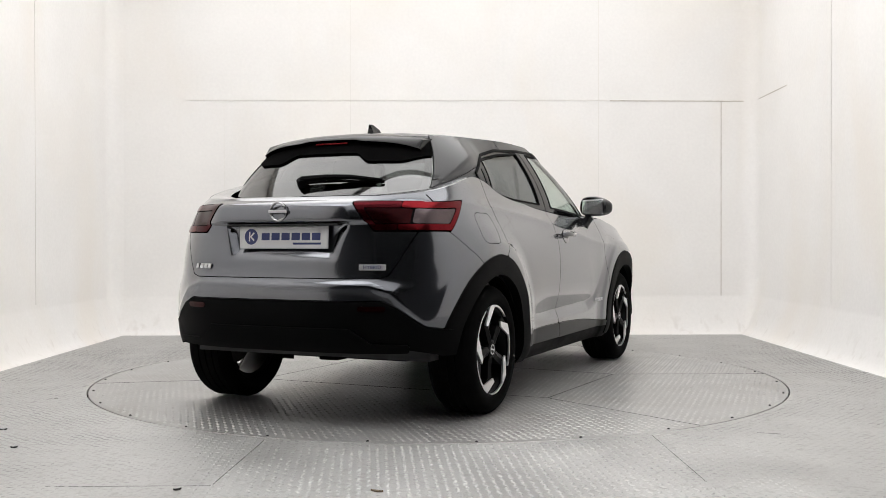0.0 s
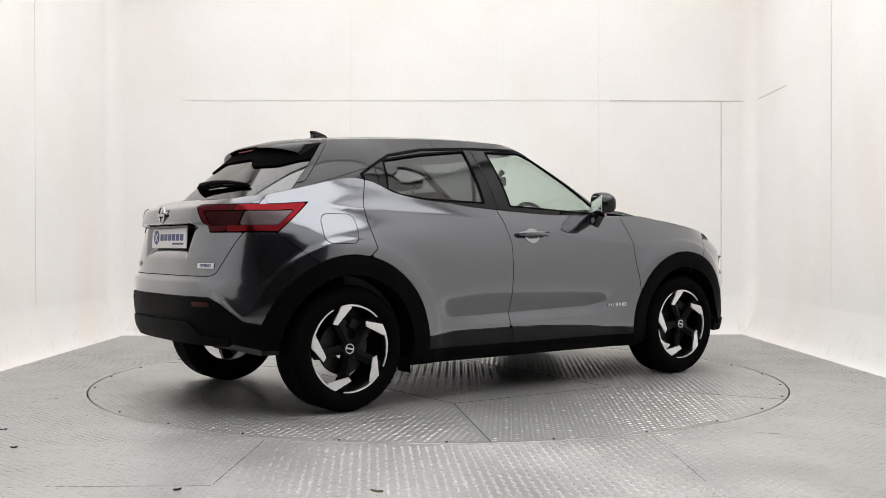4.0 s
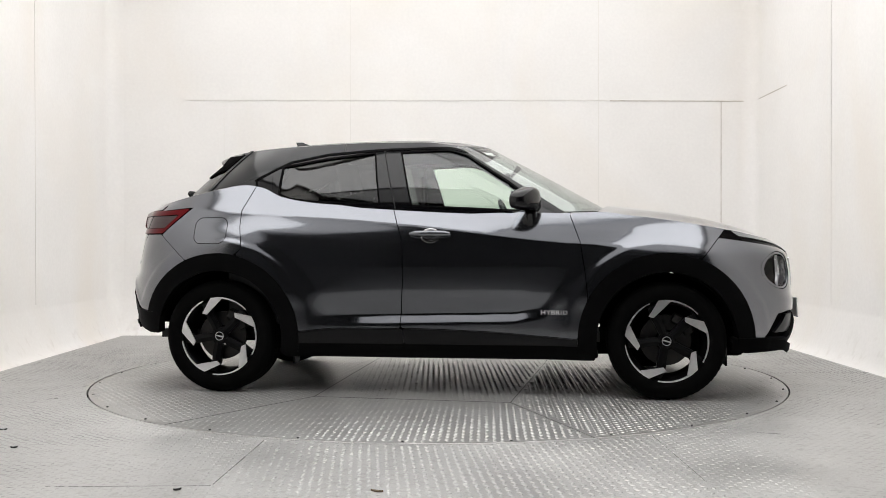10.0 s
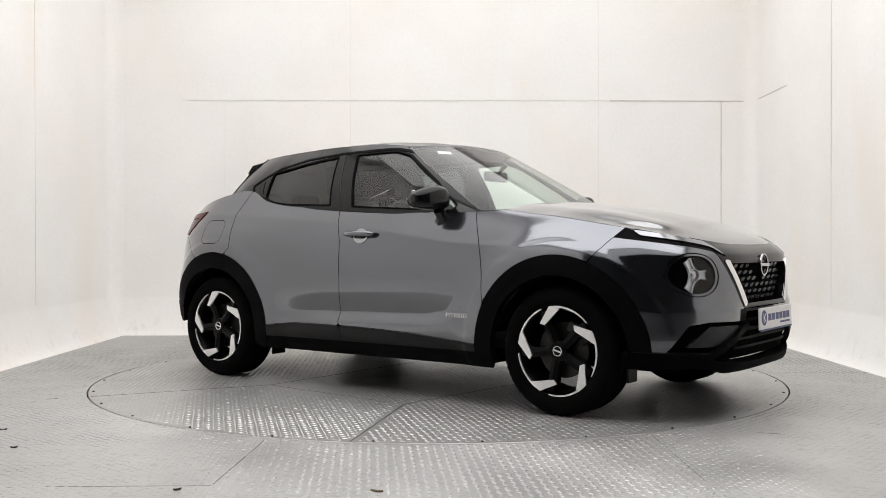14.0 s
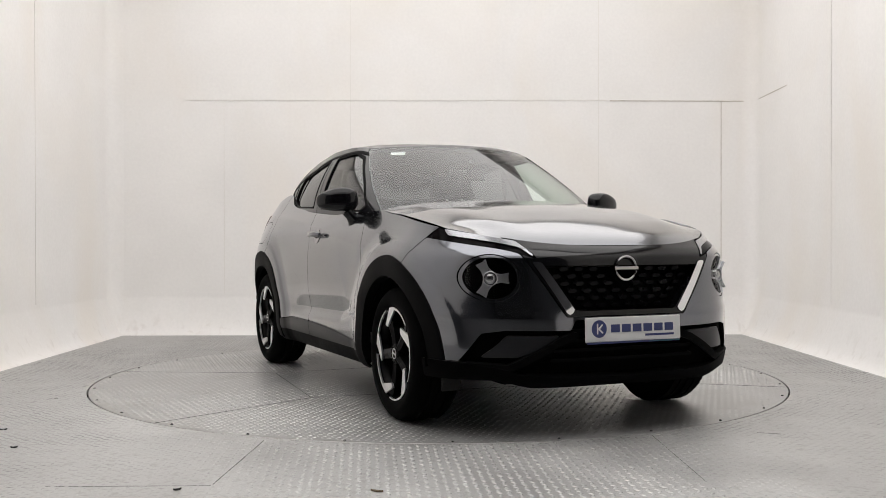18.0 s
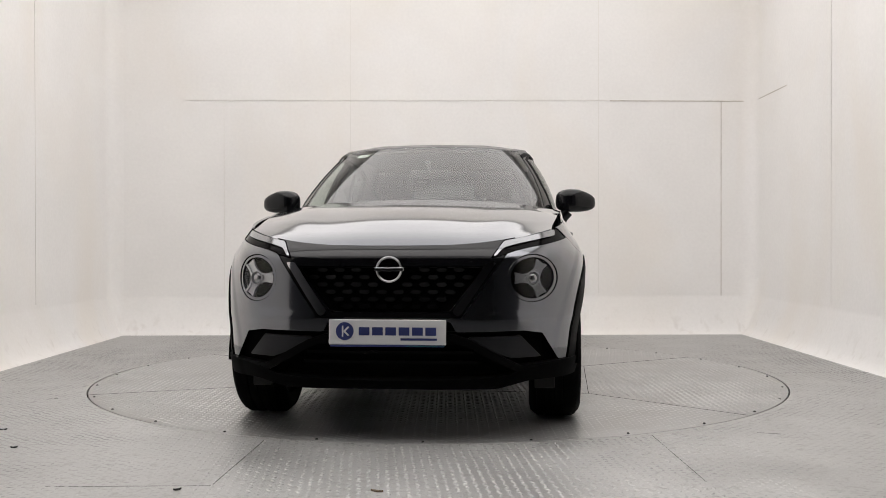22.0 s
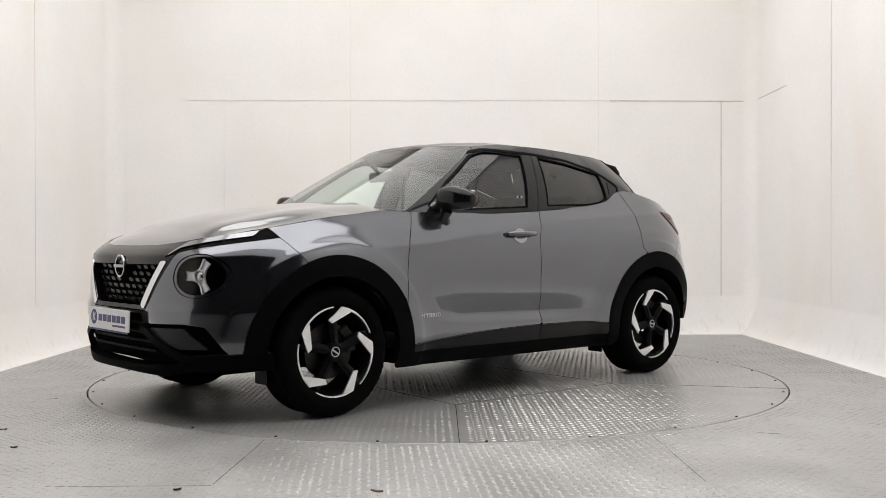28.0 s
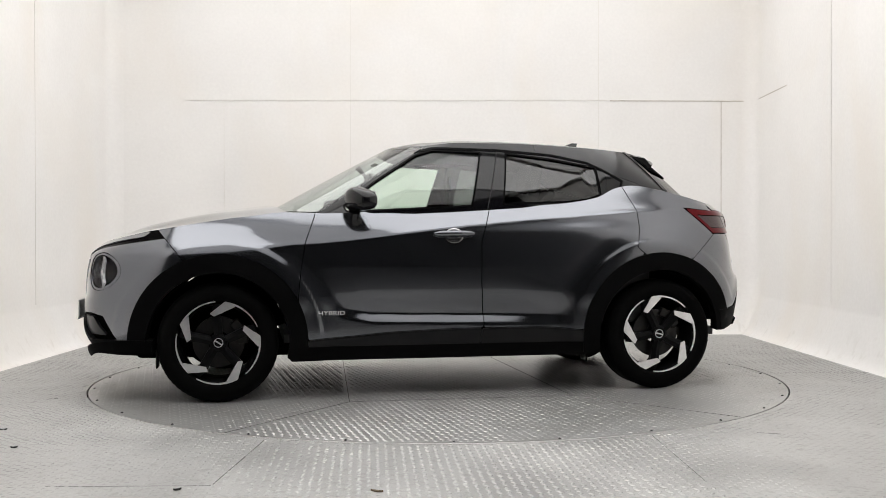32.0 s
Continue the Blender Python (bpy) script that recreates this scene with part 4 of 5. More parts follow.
# ---- tail
aft = x + 1.40
gate = poly_sd(ay, z, [(-0.5, 1.30), (0.66, 1.30), (0.665, 1.15), (0.69, 1.08), (0.69, 0.955), (0.615, 0.80), (0.575, 0.735), (0.53, 0.722), (-0.5, 0.722)])
black = poly_sd(ay, z, [(-0.5, 0.615), (0.56, 0.615), (0.625, 0.585), (0.735, 0.495), (0.80, 0.480), (1.2, 0.47), (1.2, 0.1), (-0.5, 0.1)])
tail_on = np.maximum.reduce([aft, -clad, open_arch])
tailgate = panel("tailgate", SHELL, np.maximum.reduce([aft, gate, -lamp_all]) + GAP, PAINT, car)
panel("rear_bumper", SHELL, np.maximum.reduce([tail_on, -tail_cut, -gate, -black, -lamp_all, z - 0.95]) + GAP, PAINT, car)
for sgn in (-1, 1):
    panel("rear_shoulder", SHELL, np.maximum.reduce([tail_on, -tail_cut - 0.03, -gate - 0.02, -lamp_all - 0.02, 1.085 - z, -sgn * yy]), PAINT, car, lift=-0.004)
panel("lower_rear_bumper", SHELL, np.maximum.reduce([aft + 0.12, black, 0.345 + 0.05 * sm(-x, 1.72, 2.0) - z, ARCH_IN + 0.03 - r_r]) + GAP, PLAST, car, "black lower rear bumper", lift=0.008, inset=0.05)
ledge = poly_sd(ay, z, [(-0.6, 0.475), (0.40, 0.475), (0.50, 0.405), (0.66, 0.400), (0.66, 0.372), (-0.6, 0.372)])
panel("rear_step", SHELL, np.maximum.reduce([aft + 0.2, ledge]), PLAST, car, "raised black step", lift=0.020, inset=0.02)
step_rim = line_sd(ay, z, [(-0.1, 0.478), (0.40, 0.478), (0.50, 0.408), (0.66, 0.402)]) - 0.008
panel("step_edge", SHELL, np.maximum(aft + 0.2, step_rim), PLAST, car, "raised black edge of the rear step", lift=0.022, inset=0.01)
for sgn in (-1, 1):
    own = -sgn * yy
    tl = panel("tail_light", SHELL, np.maximum.reduce([lamp_all, own]) + GAP, SMOKE, car, "smoked wrap-round tail light with red outer frame")
    chamber = np.maximum.reduce([lamp_all + 0.036, own])
    patch = np.maximum(chamber, 0.655 - ay)
    frame_f = np.maximum.reduce([lamp_all + 0.003, -lamp_all - 0.035, own])
    panel("light_band", SHELL, np.maximum(frame_f, 0.600 - ay) + 0.001, RED, tl, "red light frame", lift=0.004)
    panel("light_band", SHELL, np.maximum(frame_f, ay - 0.600) + 0.001, RED_DIM, tl, "inner light frame, red darkened for its dim reflection", lift=0.004)
    panel("light_field", SHELL, np.maximum(chamber, ay - 0.650) + 0.002, REDD, tl, "dark red lamp chamber", lift=0.001)
    panel("reversing_lens", SHELL, patch + 0.002, LAMPW, tl, "clear reversing light", lift=0.001)
    panel("reflector", SHELL, np.maximum.reduce([aft + 0.2, np.abs(z - 0.578) - 0.013, np.abs(ay - 0.51) - 0.065, own]), REDD, car, "red rear reflector", lift=0.012)
plate_sign(-1.975, 0.922, -1, -3)
emblem(-2.014, 1.050, -1, 0.050)
part("handle_bar", bx(-1.999, -1.955, -0.33, 0.33, 0.978, 0.990, 0.006, 2), PIANO, tailgate, "gloss black boot handle strip")


# ---- bonnet, roof and glass
full = np.full(BONNET.x.shape, -1.0)
panel("bonnet", BONNET, full, PAINT, car, lift=0.0, inset=0.02)
panel("roof", ROOF, np.full(ROOF.x.shape, -1.0), BLACKP, car, "black metallic roof", inset=0)
gx, gz, gy, ga = GREEN.x, GREEN.z, GREEN.y, GREEN.ay
W_OUT = [(-1.145, 1.278), (-1.03, 1.345), (-0.93, 1.395), (-0.70, 1.440), (-0.36, 1.463), (0.05, 1.472), (0.20, 1.440), (0.46, 1.270), (0.80, 1.060), (0.95, 0.9), (-1.0, 0.9), (-1.12, 1.20)]
W_F = [(-0.153, 1.118), (-0.234, 1.440), (0.06, 1.450), (0.155, 1.420), (0.42, 1.245), (0.60, 1.105), (0.585, 1.080)]
W_R = [(-0.356, 1.132), (-0.405, 1.437), (-0.70, 1.405), (-0.975, 1.358), (-0.985, 1.195), (-0.90, 1.165), (-0.75, 1.146)]
W_Q = [(-1.100, 1.286), (-1.030, 1.328), (-1.016, 1.205), (-1.040, 1.215)]
flank = np.where(G_PART == 1, -1.0, np.where(G_PART == 0, (G_TURN - 0.50), (G_TURN - 0.42)))
w_out, w_f, w_r, w_q = (poly_sd(gx, gz, q) for q in (W_OUT, W_F, W_R, W_Q))
screen = np.where(G_PART == 0, 0.500 - G_TURN, 1.0) * 0.5
back = np.where(G_PART == 2, 0.56 - G_TURN, 1.0) * 0.5
ws = np.maximum.reduce([screen, G_UP - 0.975, 0.012 - G_UP])
bl = np.maximum.reduce([back, G_UP - 0.93, 0.02 - G_UP])
wscreen = panel("windscreen", GREEN, ws, WSCREEN, car, "clear windscreen", inset=0.0)
panel("black_band", GREEN, np.maximum(ws, np.where((G_UP < 0.03) | (G_UP > 0.962) | (screen > -0.012), -1, 1)), PIANO, wscreen, "black printed edge", lift=-0.003, inset=0)
panel("rear_window", GREEN, bl, REARG, tailgate, "dark tinted rear window", inset=0.0)
panel("window_band", GREEN, np.maximum(bl, np.where((G_UP < 0.06) | (back > -0.05), -1, 1)), PIANO, tailgate, "black glass edge", lift=-0.003, inset=0)
lobe = 1.365 - 0.050 * sm(ga, 0.17, 0.28) + 0.035 * sm(ga, 0.42, 0.54)
panel("spoiler_skirt", GREEN, np.maximum(bl, lobe - gz), DARK, tailgate, "matt black skirt under the spoiler", lift=0.010)
for sgn in (-1, 1):
    own = -sgn * gy
    on = np.maximum.reduce([flank, own])
    panel("window_frame", GREEN, np.maximum.reduce([on, w_out, -w_f, -w_r]) + 0.001, PIANO, car, "gloss black window surround", lift=0.003)
    panel("front_side_window", GREEN, np.maximum.reduce([on, w_f]) - 0.004, CLEAR, car, "clear green side window", lift=-0.004, inset=0)
    panel("rear_side_window", GREEN, np.maximum.reduce([on, w_r]) - 0.004, TINT, car, "dark privacy side window", lift=-0.004, inset=0)
    panel("window_seal", GREEN, np.maximum.reduce([on, np.abs(w_out + 0.004) - 0.007, 1.05 - gz]), PLAST, car, lift=0.006)
    panel("hidden_handle", GREEN, np.maximum.reduce([on, w_q]), DARK, car, "recessed rear door handle", lift=0.001, inset=0.02)
    panel("handle_lever", GREEN, np.maximum.reduce([on, w_q + 0.010, np.abs(gx + 1.034 + 0.10 * (gz - 1.26)) - 0.011]), PIANO, car, lift=0.006)
    panel("door_split", GREEN, np.maximum.reduce([on, np.abs(gx + 0.300 + 0.26 * (gz - 1.28)) - 0.0035, w_out + 0.004]), GAPM, car, lift=0.0045, inset=0)
    for nm, q in (("front", W_F), ("rear", W_R)):
        dd = w_f if nm == "front" else w_r
        panel("glass_edge", GREEN, np.maximum.reduce([on, np.abs(dd - 0.004) - 0.005]), PLAST, car, lift=0.0055)
    # roof-coloured pillars
    a_p = np.maximum.reduce([np.where(G_PART == 0, G_TURN - 0.495, np.where(G_PART == 1, -1.0, 1.0)), own, -w_out, -0.6 - gx])
    foot = np.maximum(gz - 1.105 - 0.5 * (gx - 0.86), 0.70 - gx)
    panel("windscreen_pillar", GREEN, np.maximum(a_p, -foot) + 0.001, BLACKP, car)
    panel("pillar_foot", GREEN, np.maximum(a_p, foot) + 0.001, PAINT, car)
    c_p = np.maximum.reduce([np.where(G_PART == 1, -1.0, np.where(G_PART == 2, G_TURN - 0.55, 1.0)), own, -w_out, gx + 0.6])
    upper_c = np.minimum((1.300 + (gx + 1.14) * 0.32) - gz, -(gx + 1.10))
    panel("rear_pillar", GREEN, np.maximum(c_p, upper_c) + 0.0015, BLACKP, car)
    panel("glass_fin", GREEN, np.maximum.reduce([np.abs(np.where(G_PART == 2, G_TURN, 9.0) - 0.515) - 0.033, own, upper_c - 0.045, 0.16 - G_UP]) * 0.5 + 0.0005, BLACKP, car, "dark grey fin beside the rear glass", lift=0.006)
    panel("lower_pillar_trim", GREEN, np.maximum(c_p, -upper_c) + 0.0015, BLACKP, car, "black pillar trim")

# header strips over and under the glass
panel("roof_edge", GREEN, np.maximum.reduce([screen, 0.975 - G_UP]), BLACKP, car)
panel("cowl", GREEN, np.maximum.reduce([screen, G_UP - 0.012]), PLAST, car)
panel("tailgate_top", GREEN, np.maximum.reduce([back, 0.93 - G_UP]), BLACKP, tailgate)

# ledge that closes the waist under the rear glass
tail_rim = RIM[RIM[:, 0] < -1.30]
tail_rim = np.concatenate([tail_rim, tail_rim[:-1][::-1] * (1, -1, 1)])
V, F = [], []
for k, (px, py, pz) in enumerate(tail_rim):
    for f, up in ((1.0, -0.003), (0.985, 0.004), (0.88, 0.010)):
        V.append((-1.0 + (px + 1.0) * f, py * f, pz + up))
    if k:
        for m in range(2):
            F.append((3 * k - 3 + m, 3 * k - 2 + m, 3 * k + 1 + m, 3 * k + m))
mesh_ob("waist_ledge", V, F, PAINT, car)

# painted ledges from the fender tops to the foot of the windscreen
foot_ring = GREEN_HALF[:, 0]
side_rim = RIM[(RIM[:, 0] > 0.36) & (RIM[:, 0] < 0.955)]
for sgn in (-1, 1):
    V, F = [], []
    for k, q in enumerate(side_rim):
        g = foot_ring[int(np.argmin(np.hypot(foot_ring[:, 0] - (q[0] + 0.02), (foot_ring[:, 1] - q[1] + 0.12) * 0.8)))]
        for f in (0.0, 0.35, 0.7, 1.04):
            c = q + (g - q) * f
            V.append((c[0], sgn * c[1], c[2] + 0.004 * math.sin(math.pi * min(f, 1)) - 0.002))
        if k:
            F += [(4 * k - 4 + m, 4 * k - 3 + m, 4 * k + 1 + m, 4 * k + m) for m in range(3)]
    mesh_ob("fender_ledge", V, F, PAINT, car)

# black inner shell and floor pan behind the panels
panel("inner_body", SHELL, np.maximum.reduce([open_arch, 0.235 - z, np.where(x < -1.4, 0.40 - z, np.where(x > 1.5, 0.30 - z, -1.0)), -(np.maximum(fwd, vee - 0.01)), -(np.maximum(fwd, head_rim - 0.01))]), DARK, car, lift=-0.028, inset=0)
bm = bmesh.new()
box(bm, -0.86, 1.80, -0.50, 0.50, 0.215, 0.30, 0.03)
box(bm, -1.50, -0.86, -0.45, 0.45, 0.27, 0.31, 0.01)
box(bm, -0.86, 0.86, -0.79, 0.79, 0.225, 0.30, 0.02)
box(bm, -1.90, -1.5, -0.55, 0.55, 0.39, 0.43, 0.02)
box(bm, -1.55, -1.10, -0.06, 0.06, 0.262, 0.30, 0.01)
part("floor_pan", bm, DARK, car)
for sgn in (-1, 1):
    for cx in (AXLE, -AXLE):
        bm = bmesh.new()
        rr = []
        for k in range(33):
            a = math.pi * (k / 32 * 0.87 + (0.0 if cx < 0 else 0.03))
            rr.append([bm.verts.new((cx + rad * math.cos(a), sgn * w, HUB_Z - 0.06 + rad * math.sin(a) * 1.10)) for rad, w in ((0.405, 0.86), (0.40, 0.50), (0.02, 0.50))])
        for a, b in zip(rr, rr[1:]):
            for k in range(2):
                bm.faces.new((a[k], a[k + 1], b[k + 1], b[k]))
        part("wheel_housing", bm, DARK, car)


def on_side(px, pz, sgn, surf=None):
    """Nearest surface point and outward normal on one flank."""
    sf = surf or SHELL
    i = int(np.argmin((sf.x - px) ** 2 + (sf.z - pz) ** 2 + 9.0 * (sf.y * sgn < 0.3)))
    n = Vector(sf.N[i])
    if n.y * sgn < 0:
        n = -n
    return Vector(sf.V[i]), n


# ---- wheels
def polar(r, a):
    return r * math.cos(a), r * math.sin(a)


def wheel(x, y, spin):
    """Alloy wheel; built facing -y, turned for the other flank."""
    s = -1 if y < 0 else 1
    bm = bmesh.new()
    lathe(bm, [(0.236, -0.002), (0.236, 0.010), (0.226, 0.016), (0.217, 0.030), (0.207, 0.06), (0.205, 0.19), (0.225, 0.20), (0.236, 0.205)], 80, "y")
    w = part("wheel", bm, RIMB, car, "alloy wheel with black spokes and machined edges", smooth=True)
    w.matrix_local = pose(x, y, HUB_Z, 0, 0, 180 if s > 0 else 0) @ pose(0, 0, 0, 0, -spin, 0)
    bm = bmesh.new()
    prof = [(0.233, 0.0), (0.240, -0.008), (0.262, -0.016), (0.290, -0.018), (0.308, -0.010), (0.322, 0.004), (0.330, 0.016)]
    for k in range(4):
        o = 0.03 + k * 0.045
        prof += [(0.335, o), (0.335, o + 0.036), (0.328, o + 0.038), (0.328, o + 0.043)]
    prof += [(0.330, 0.205), (0.308, 0.232), (0.270, 0.240), (0.236, 0.222)]
    lathe(bm, prof, 96, "y")
    part("tyre", bm, RUBBER, w, "black rubber tyre", smooth=True, sharp=40)
    # tread blocks on the shoulder
    bm = bmesh.new()
    for k in range(60):
        a = k / 60 * math.tau
        for o0, o1 in ((0.006, 0.027),):
            c0, c1 = a - 0.036, a + 0.030
            q = []
            for rad, o in ((0.3265, o0), (0.3362, o1)):
                for an in (c0, c1):
                    px, pz = polar(rad, an)
                    q.append(bm.verts.new((px, o, pz)))
            bm.faces.new((q[0], q[1], q[3], q[2]))
    part("shoulder_tread", bm, RUBBER, w)
    tagged(w.children[-1], kind="stuff")
    # five spokes with a turned blade
    for k in range(5):
        a = radians(72 * k)
        bm = bmesh.new()
        prof = []
        for rad, da, hw, dep in ((0.030, 0.34, 0.022, 0.010), (0.09, 0.36, 0.024, 0.012), (0.155, 0.40, 0.026, 0.010), (0.215, 0.30, 0.034, 0.008)):
            c = Vector((math.cos(a + da), 0, math.sin(a + da))) * rad
            t = Vector((-math.sin(a + da), 0, math.cos(a + da))) * hw
            prof.append([bm.verts.new(c - t + Vector((0, dep, 0))), bm.verts.new(c + Vector((0, dep - 0.010, 0))), bm.verts.new(c + t + Vector((0, dep, 0))), bm.verts.new(c + t + Vector((0, dep + 0.04, 0))), bm.verts.new(c - t + Vector((0, dep + 0.04, 0)))])
        for u, v in zip(prof, prof[1:]):
            for m in range(5):
                bm.faces.new((u[m], u[(m + 1) % 5], v[(m + 1) % 5], v[m]))
        sp = part("spoke", bm, RIMB, w)
        bm = bmesh.new()
        outer, inner, n = [], [], 14
        for m in range(n + 1):
            an = a - radians(50) * m / n
            wd = 0.011 * (1 - 0.45 * m / n)
            outer.append((*polar(0.2345, an),))
            inner.append((*polar(0.2345 - wd, an),))
        tip0, tip1 = polar(0.150, a + radians(27)), polar(0.171, a + radians(34))
        edge = polar(0.2345, a + radians(9))
        root = polar(0.2345 - 0.013, a - radians(7))
        ring = [edge] + outer + inner[::-1][:-1] + [root, tip0, tip1]
        prism(bm, [(px, -0.006, pz) for px, pz in ring], (0, 0.010, 0))
        part("machined_edge", bm, RIMS, w, "bright machined edge")
    bm = bmesh.new()
    rings = lathe(bm, [(0.052, 0.03), (0.050, 0.006), (0.036, 0.000), (0.034, 0.003), (0.030, 0.003)], 32, "y")
    bm.faces.new(rings[-1])
    hub = part("hub", bm, RIMB, w, smooth=True)
    bm = bmesh.new()
    rings = lathe(bm, [(0.0265, 0.0028), (0.0265, 0.001), (0.0225, 0.001), (0.0225, 0.0028)], 32, "y")
    box(bm, -0.026, 0.026, 0.001, 0.0028, -0.004, 0.004, m=pose(0, 0, 0, 0, 35, 0))
    part("hub_badge", bm, SATIN, hub, "silver hub badge")
    for k in range(5):
        bm = bmesh.new()
        px, pz = polar(0.0415, radians(72 * k + 36))
        lathe(bm, [(0.007, 0.016), (0.007, 0.002), (0.004, 0.000), (0.0005, 0.000)], 6, "y")
        bmesh.ops.translate(bm, vec=(px, 0, pz), verts=bm.verts)
        part("wheel_nut", bm, RIMB, hub)
    bm = bmesh.new()
    rings = lathe(bm, [(0.06, 0.07), (0.145, 0.07), (0.145, 0.09), (0.06, 0.09)], 48, "y")
    part("brake_disc", bm, DISC, w, "steel brake disc", smooth=True)
    bm = bmesh.new()
    for da in (-0.30, 0.0, 0.30):
        box(bm, -0.03, 0.03, 0.05, 0.11, -0.032, 0.032, 0.008, 1, m=pose(*[polar(0.135, da + radians(25))[0], 0, polar(0.135, da + radians(25))[1]], 0, -math.degrees(da + radians(25)), 0))
    part("brake_caliper", bm, DISC, w)
    return w


wheel(AXLE, -0.862, 20)
wheel(-AXLE, -0.862, 22)
wheel(AXLE, 0.862, 0)
wheel(-AXLE, 0.862, 22)

# ---- mirrors, handles, badges
for sgn in (-1, 1):
    bm = bmesh.new()
    bmesh.ops.create_uvsphere(bm, u_segments=28, v_segments=18, radius=1)
    for v in bm.verts:
        vx, vy, vz = v.co
        k = 3.2
        nrm = (abs(vx) ** k + abs(vy) ** k + abs(vz) ** k) ** (1 / k)
        vx, vy, vz = vx / nrm, vy / nrm, vz / nrm
        back = max(0.0, -vx)
        v.co = (max(vx, -0.60) * 0.066 - 0.012 * vy * vy, vy * 0.121, vz * ((0.071 + 0.007 * (1 - vy * sgn)) if vz > 0 else 0.058) * (1 - (0.34 if vz > 0 else 0.16) * max(0, vy * sgn)))
    mir = part("door_mirror", bm, PIANO, car, "gloss black door mirror", smooth=True)
    mir.matrix_local = pose(0.525, sgn * 0.905, 1.135, 0, 0, sgn * 25)
    part("mirror_glass", bx(-0.049, -0.041, -0.092, 0.092, -0.046, 0.054, 0.02, 3), MIRRORG, mir, "mirror glass")
    bm = bmesh.new()
    tube(bm, [(0.0, -sgn * 0.06, -0.055), (-0.01, -sgn * 0.085, -0.09), (-0.03, -sgn * 0.10, -0.115)], [0.035, 0.032, 0.045], 12)
    part("foot", bm, PIANO, mir, smooth=True)
    part("repeater", bx(0.030, 0.0480, -0.07, 0.07, -0.008, 0.001, 0.003, 1), SMOKE, mir)
    p, n = on_side(-0.035, 0.945, sgn)
    M = Matrix.Translation(p) @ n.to_track_quat("Y", "Z").to_matrix().to_4x4()
    bm = bmesh.new()
    tube(bm, [(-0.115, 0.022, 0), (-0.09, 0.034, 0), (0.0, 0.040, 0), (0.085, 0.034, 0), (0.118, 0.018, 0)], [0.010, 0.0165, 0.017, 0.0165, 0.009], 12)
    bmesh.ops.transform(bm, matrix=M, verts=bm.verts)
    h = part("door_handle", bm, PAINT, car, "grey painted pull handle", smooth=True)
    bm = bmesh.new()
    lathe(bm, [(0.062, 0.001), (0.056, 0.003), (0.045, 0.0025), (0.025, 0.0015), (0.0005, 0.001)], 32, "y")
    bmesh.ops.scale(bm, vec=(0.92, 1, 0.72), verts=bm.verts)
    bmesh.ops.transform(bm, matrix=M @ pose(0.0, 0.002, -0.008), verts=bm.verts)
    part("handle_cup", bm, EMBM, h, "bright recessed cup", smooth=True)
    bm = bmesh.new()
    lathe(bm, [(0.006, 0.052), (0.0005, 0.053)], 12, "y")
    bmesh.ops.translate(bm, vec=(-0.098 if sgn < 0 else 0.098, -0.012, 0), verts=bm.verts)
    bmesh.ops.transform(bm, matrix=M, verts=bm.verts)
    part("lock", bm, GAPM, h)


def lettering(text, size, M, material, parent, name="badge", label=""):
    cu = bpy.data.curves.new(name, "FONT")
    cu.body, cu.size, cu.extrude, cu.align_x, cu.align_y = text, size, 0.0012, "CENTER", "CENTER"
    cu.space_character = 1.08
    tmp = bpy.data.objects.new(name, cu)
    scene.collection.objects.link(tmp)
    me = bpy.data.meshes.new_from_object(tmp.evaluated_get(bpy.context.evaluated_depsgraph_get()))
    bpy.data.objects.remove(tmp)
    me.transform(M)
    me.materials.clear()
    me.materials.append(material)
    ob = new(name, me)
    ob.parent = parent
    return tagged(ob, label=label)


for sgn in (-1, 1):
    p, n = on_side(0.692, 0.488, sgn)
    q = (Vector((0, 0, 1)) - n * n.z).normalized()
    ex = q.cross(n).normalized()
    R = Matrix((ex, q, n)).transposed().to_4x4()
    lettering("HYBRID", 0.038, Matrix.Translation(p + n * 0.006) @ R @ Matrix.Diagonal((1.12, 0.9, 1, 1)), BADGE, car, "badge", "silver-white model badge letters")
i = int(np.argmin((SHELL.y + 0.50) ** 2 + (SHELL.z - 0.775) ** 2 + 9 * (SHELL.x > -1.5)))
p, n = Vector(SHELL.V[i]), Vector(SHELL.N[i])
n = n if n.x < 0 else -n
q = (Vector((0, 0, 1)) - n * n.z).normalized()
R = Matrix((q.cross(n).normalized(), q, n)).transposed().to_4x4()
bm = bmesh.new()
box(bm, -0.066, 0.066, -0.014, 0.014, 0.001, 0.004, 0.002, 1)
bmesh.ops.transform(bm, matrix=Matrix.Translation(p) @ R, verts=bm.verts)
bd = part("badge", bm, SATIN, tailgate, "silver badge plaque")
lettering("HYBRID", 0.024, Matrix.Translation(p + n * 0.0052) @ R, NAVY, bd, "letters")

i = int(np.argmin((SHELL.y - 0.50) ** 2 + (SHELL.z - 0.775) ** 2 + 9 * (SHELL.x > -1.5)))
p, n = Vector(SHELL.V[i]), Vector(SHELL.N[i])
n = n if n.x < 0 else -n
q = (Vector((0, 0, 1)) - n * n.z).normalized()
R = Matrix((q.cross(n).normalized(), q, n)).transposed().to_4x4()
bm = bmesh.new()
for k, w in enumerate((0.018, 0.026, 0.026, 0.024)):
    x0 = -0.054 + k * 0.033
    prism(bm, [(x0, -0.013, 0.002), (x0 + w, -0.013, 0.002), (x0 + w + 0.006, 0.013, 0.002), (x0 + 0.006, 0.013, 0.002)], (0, 0, 0.004))
bmesh.ops.transform(bm, matrix=Matrix.Translation(p) @ R, verts=bm.verts)
part("badge", bm, SATIN, tailgate, "silver badge of plain slanted bars")

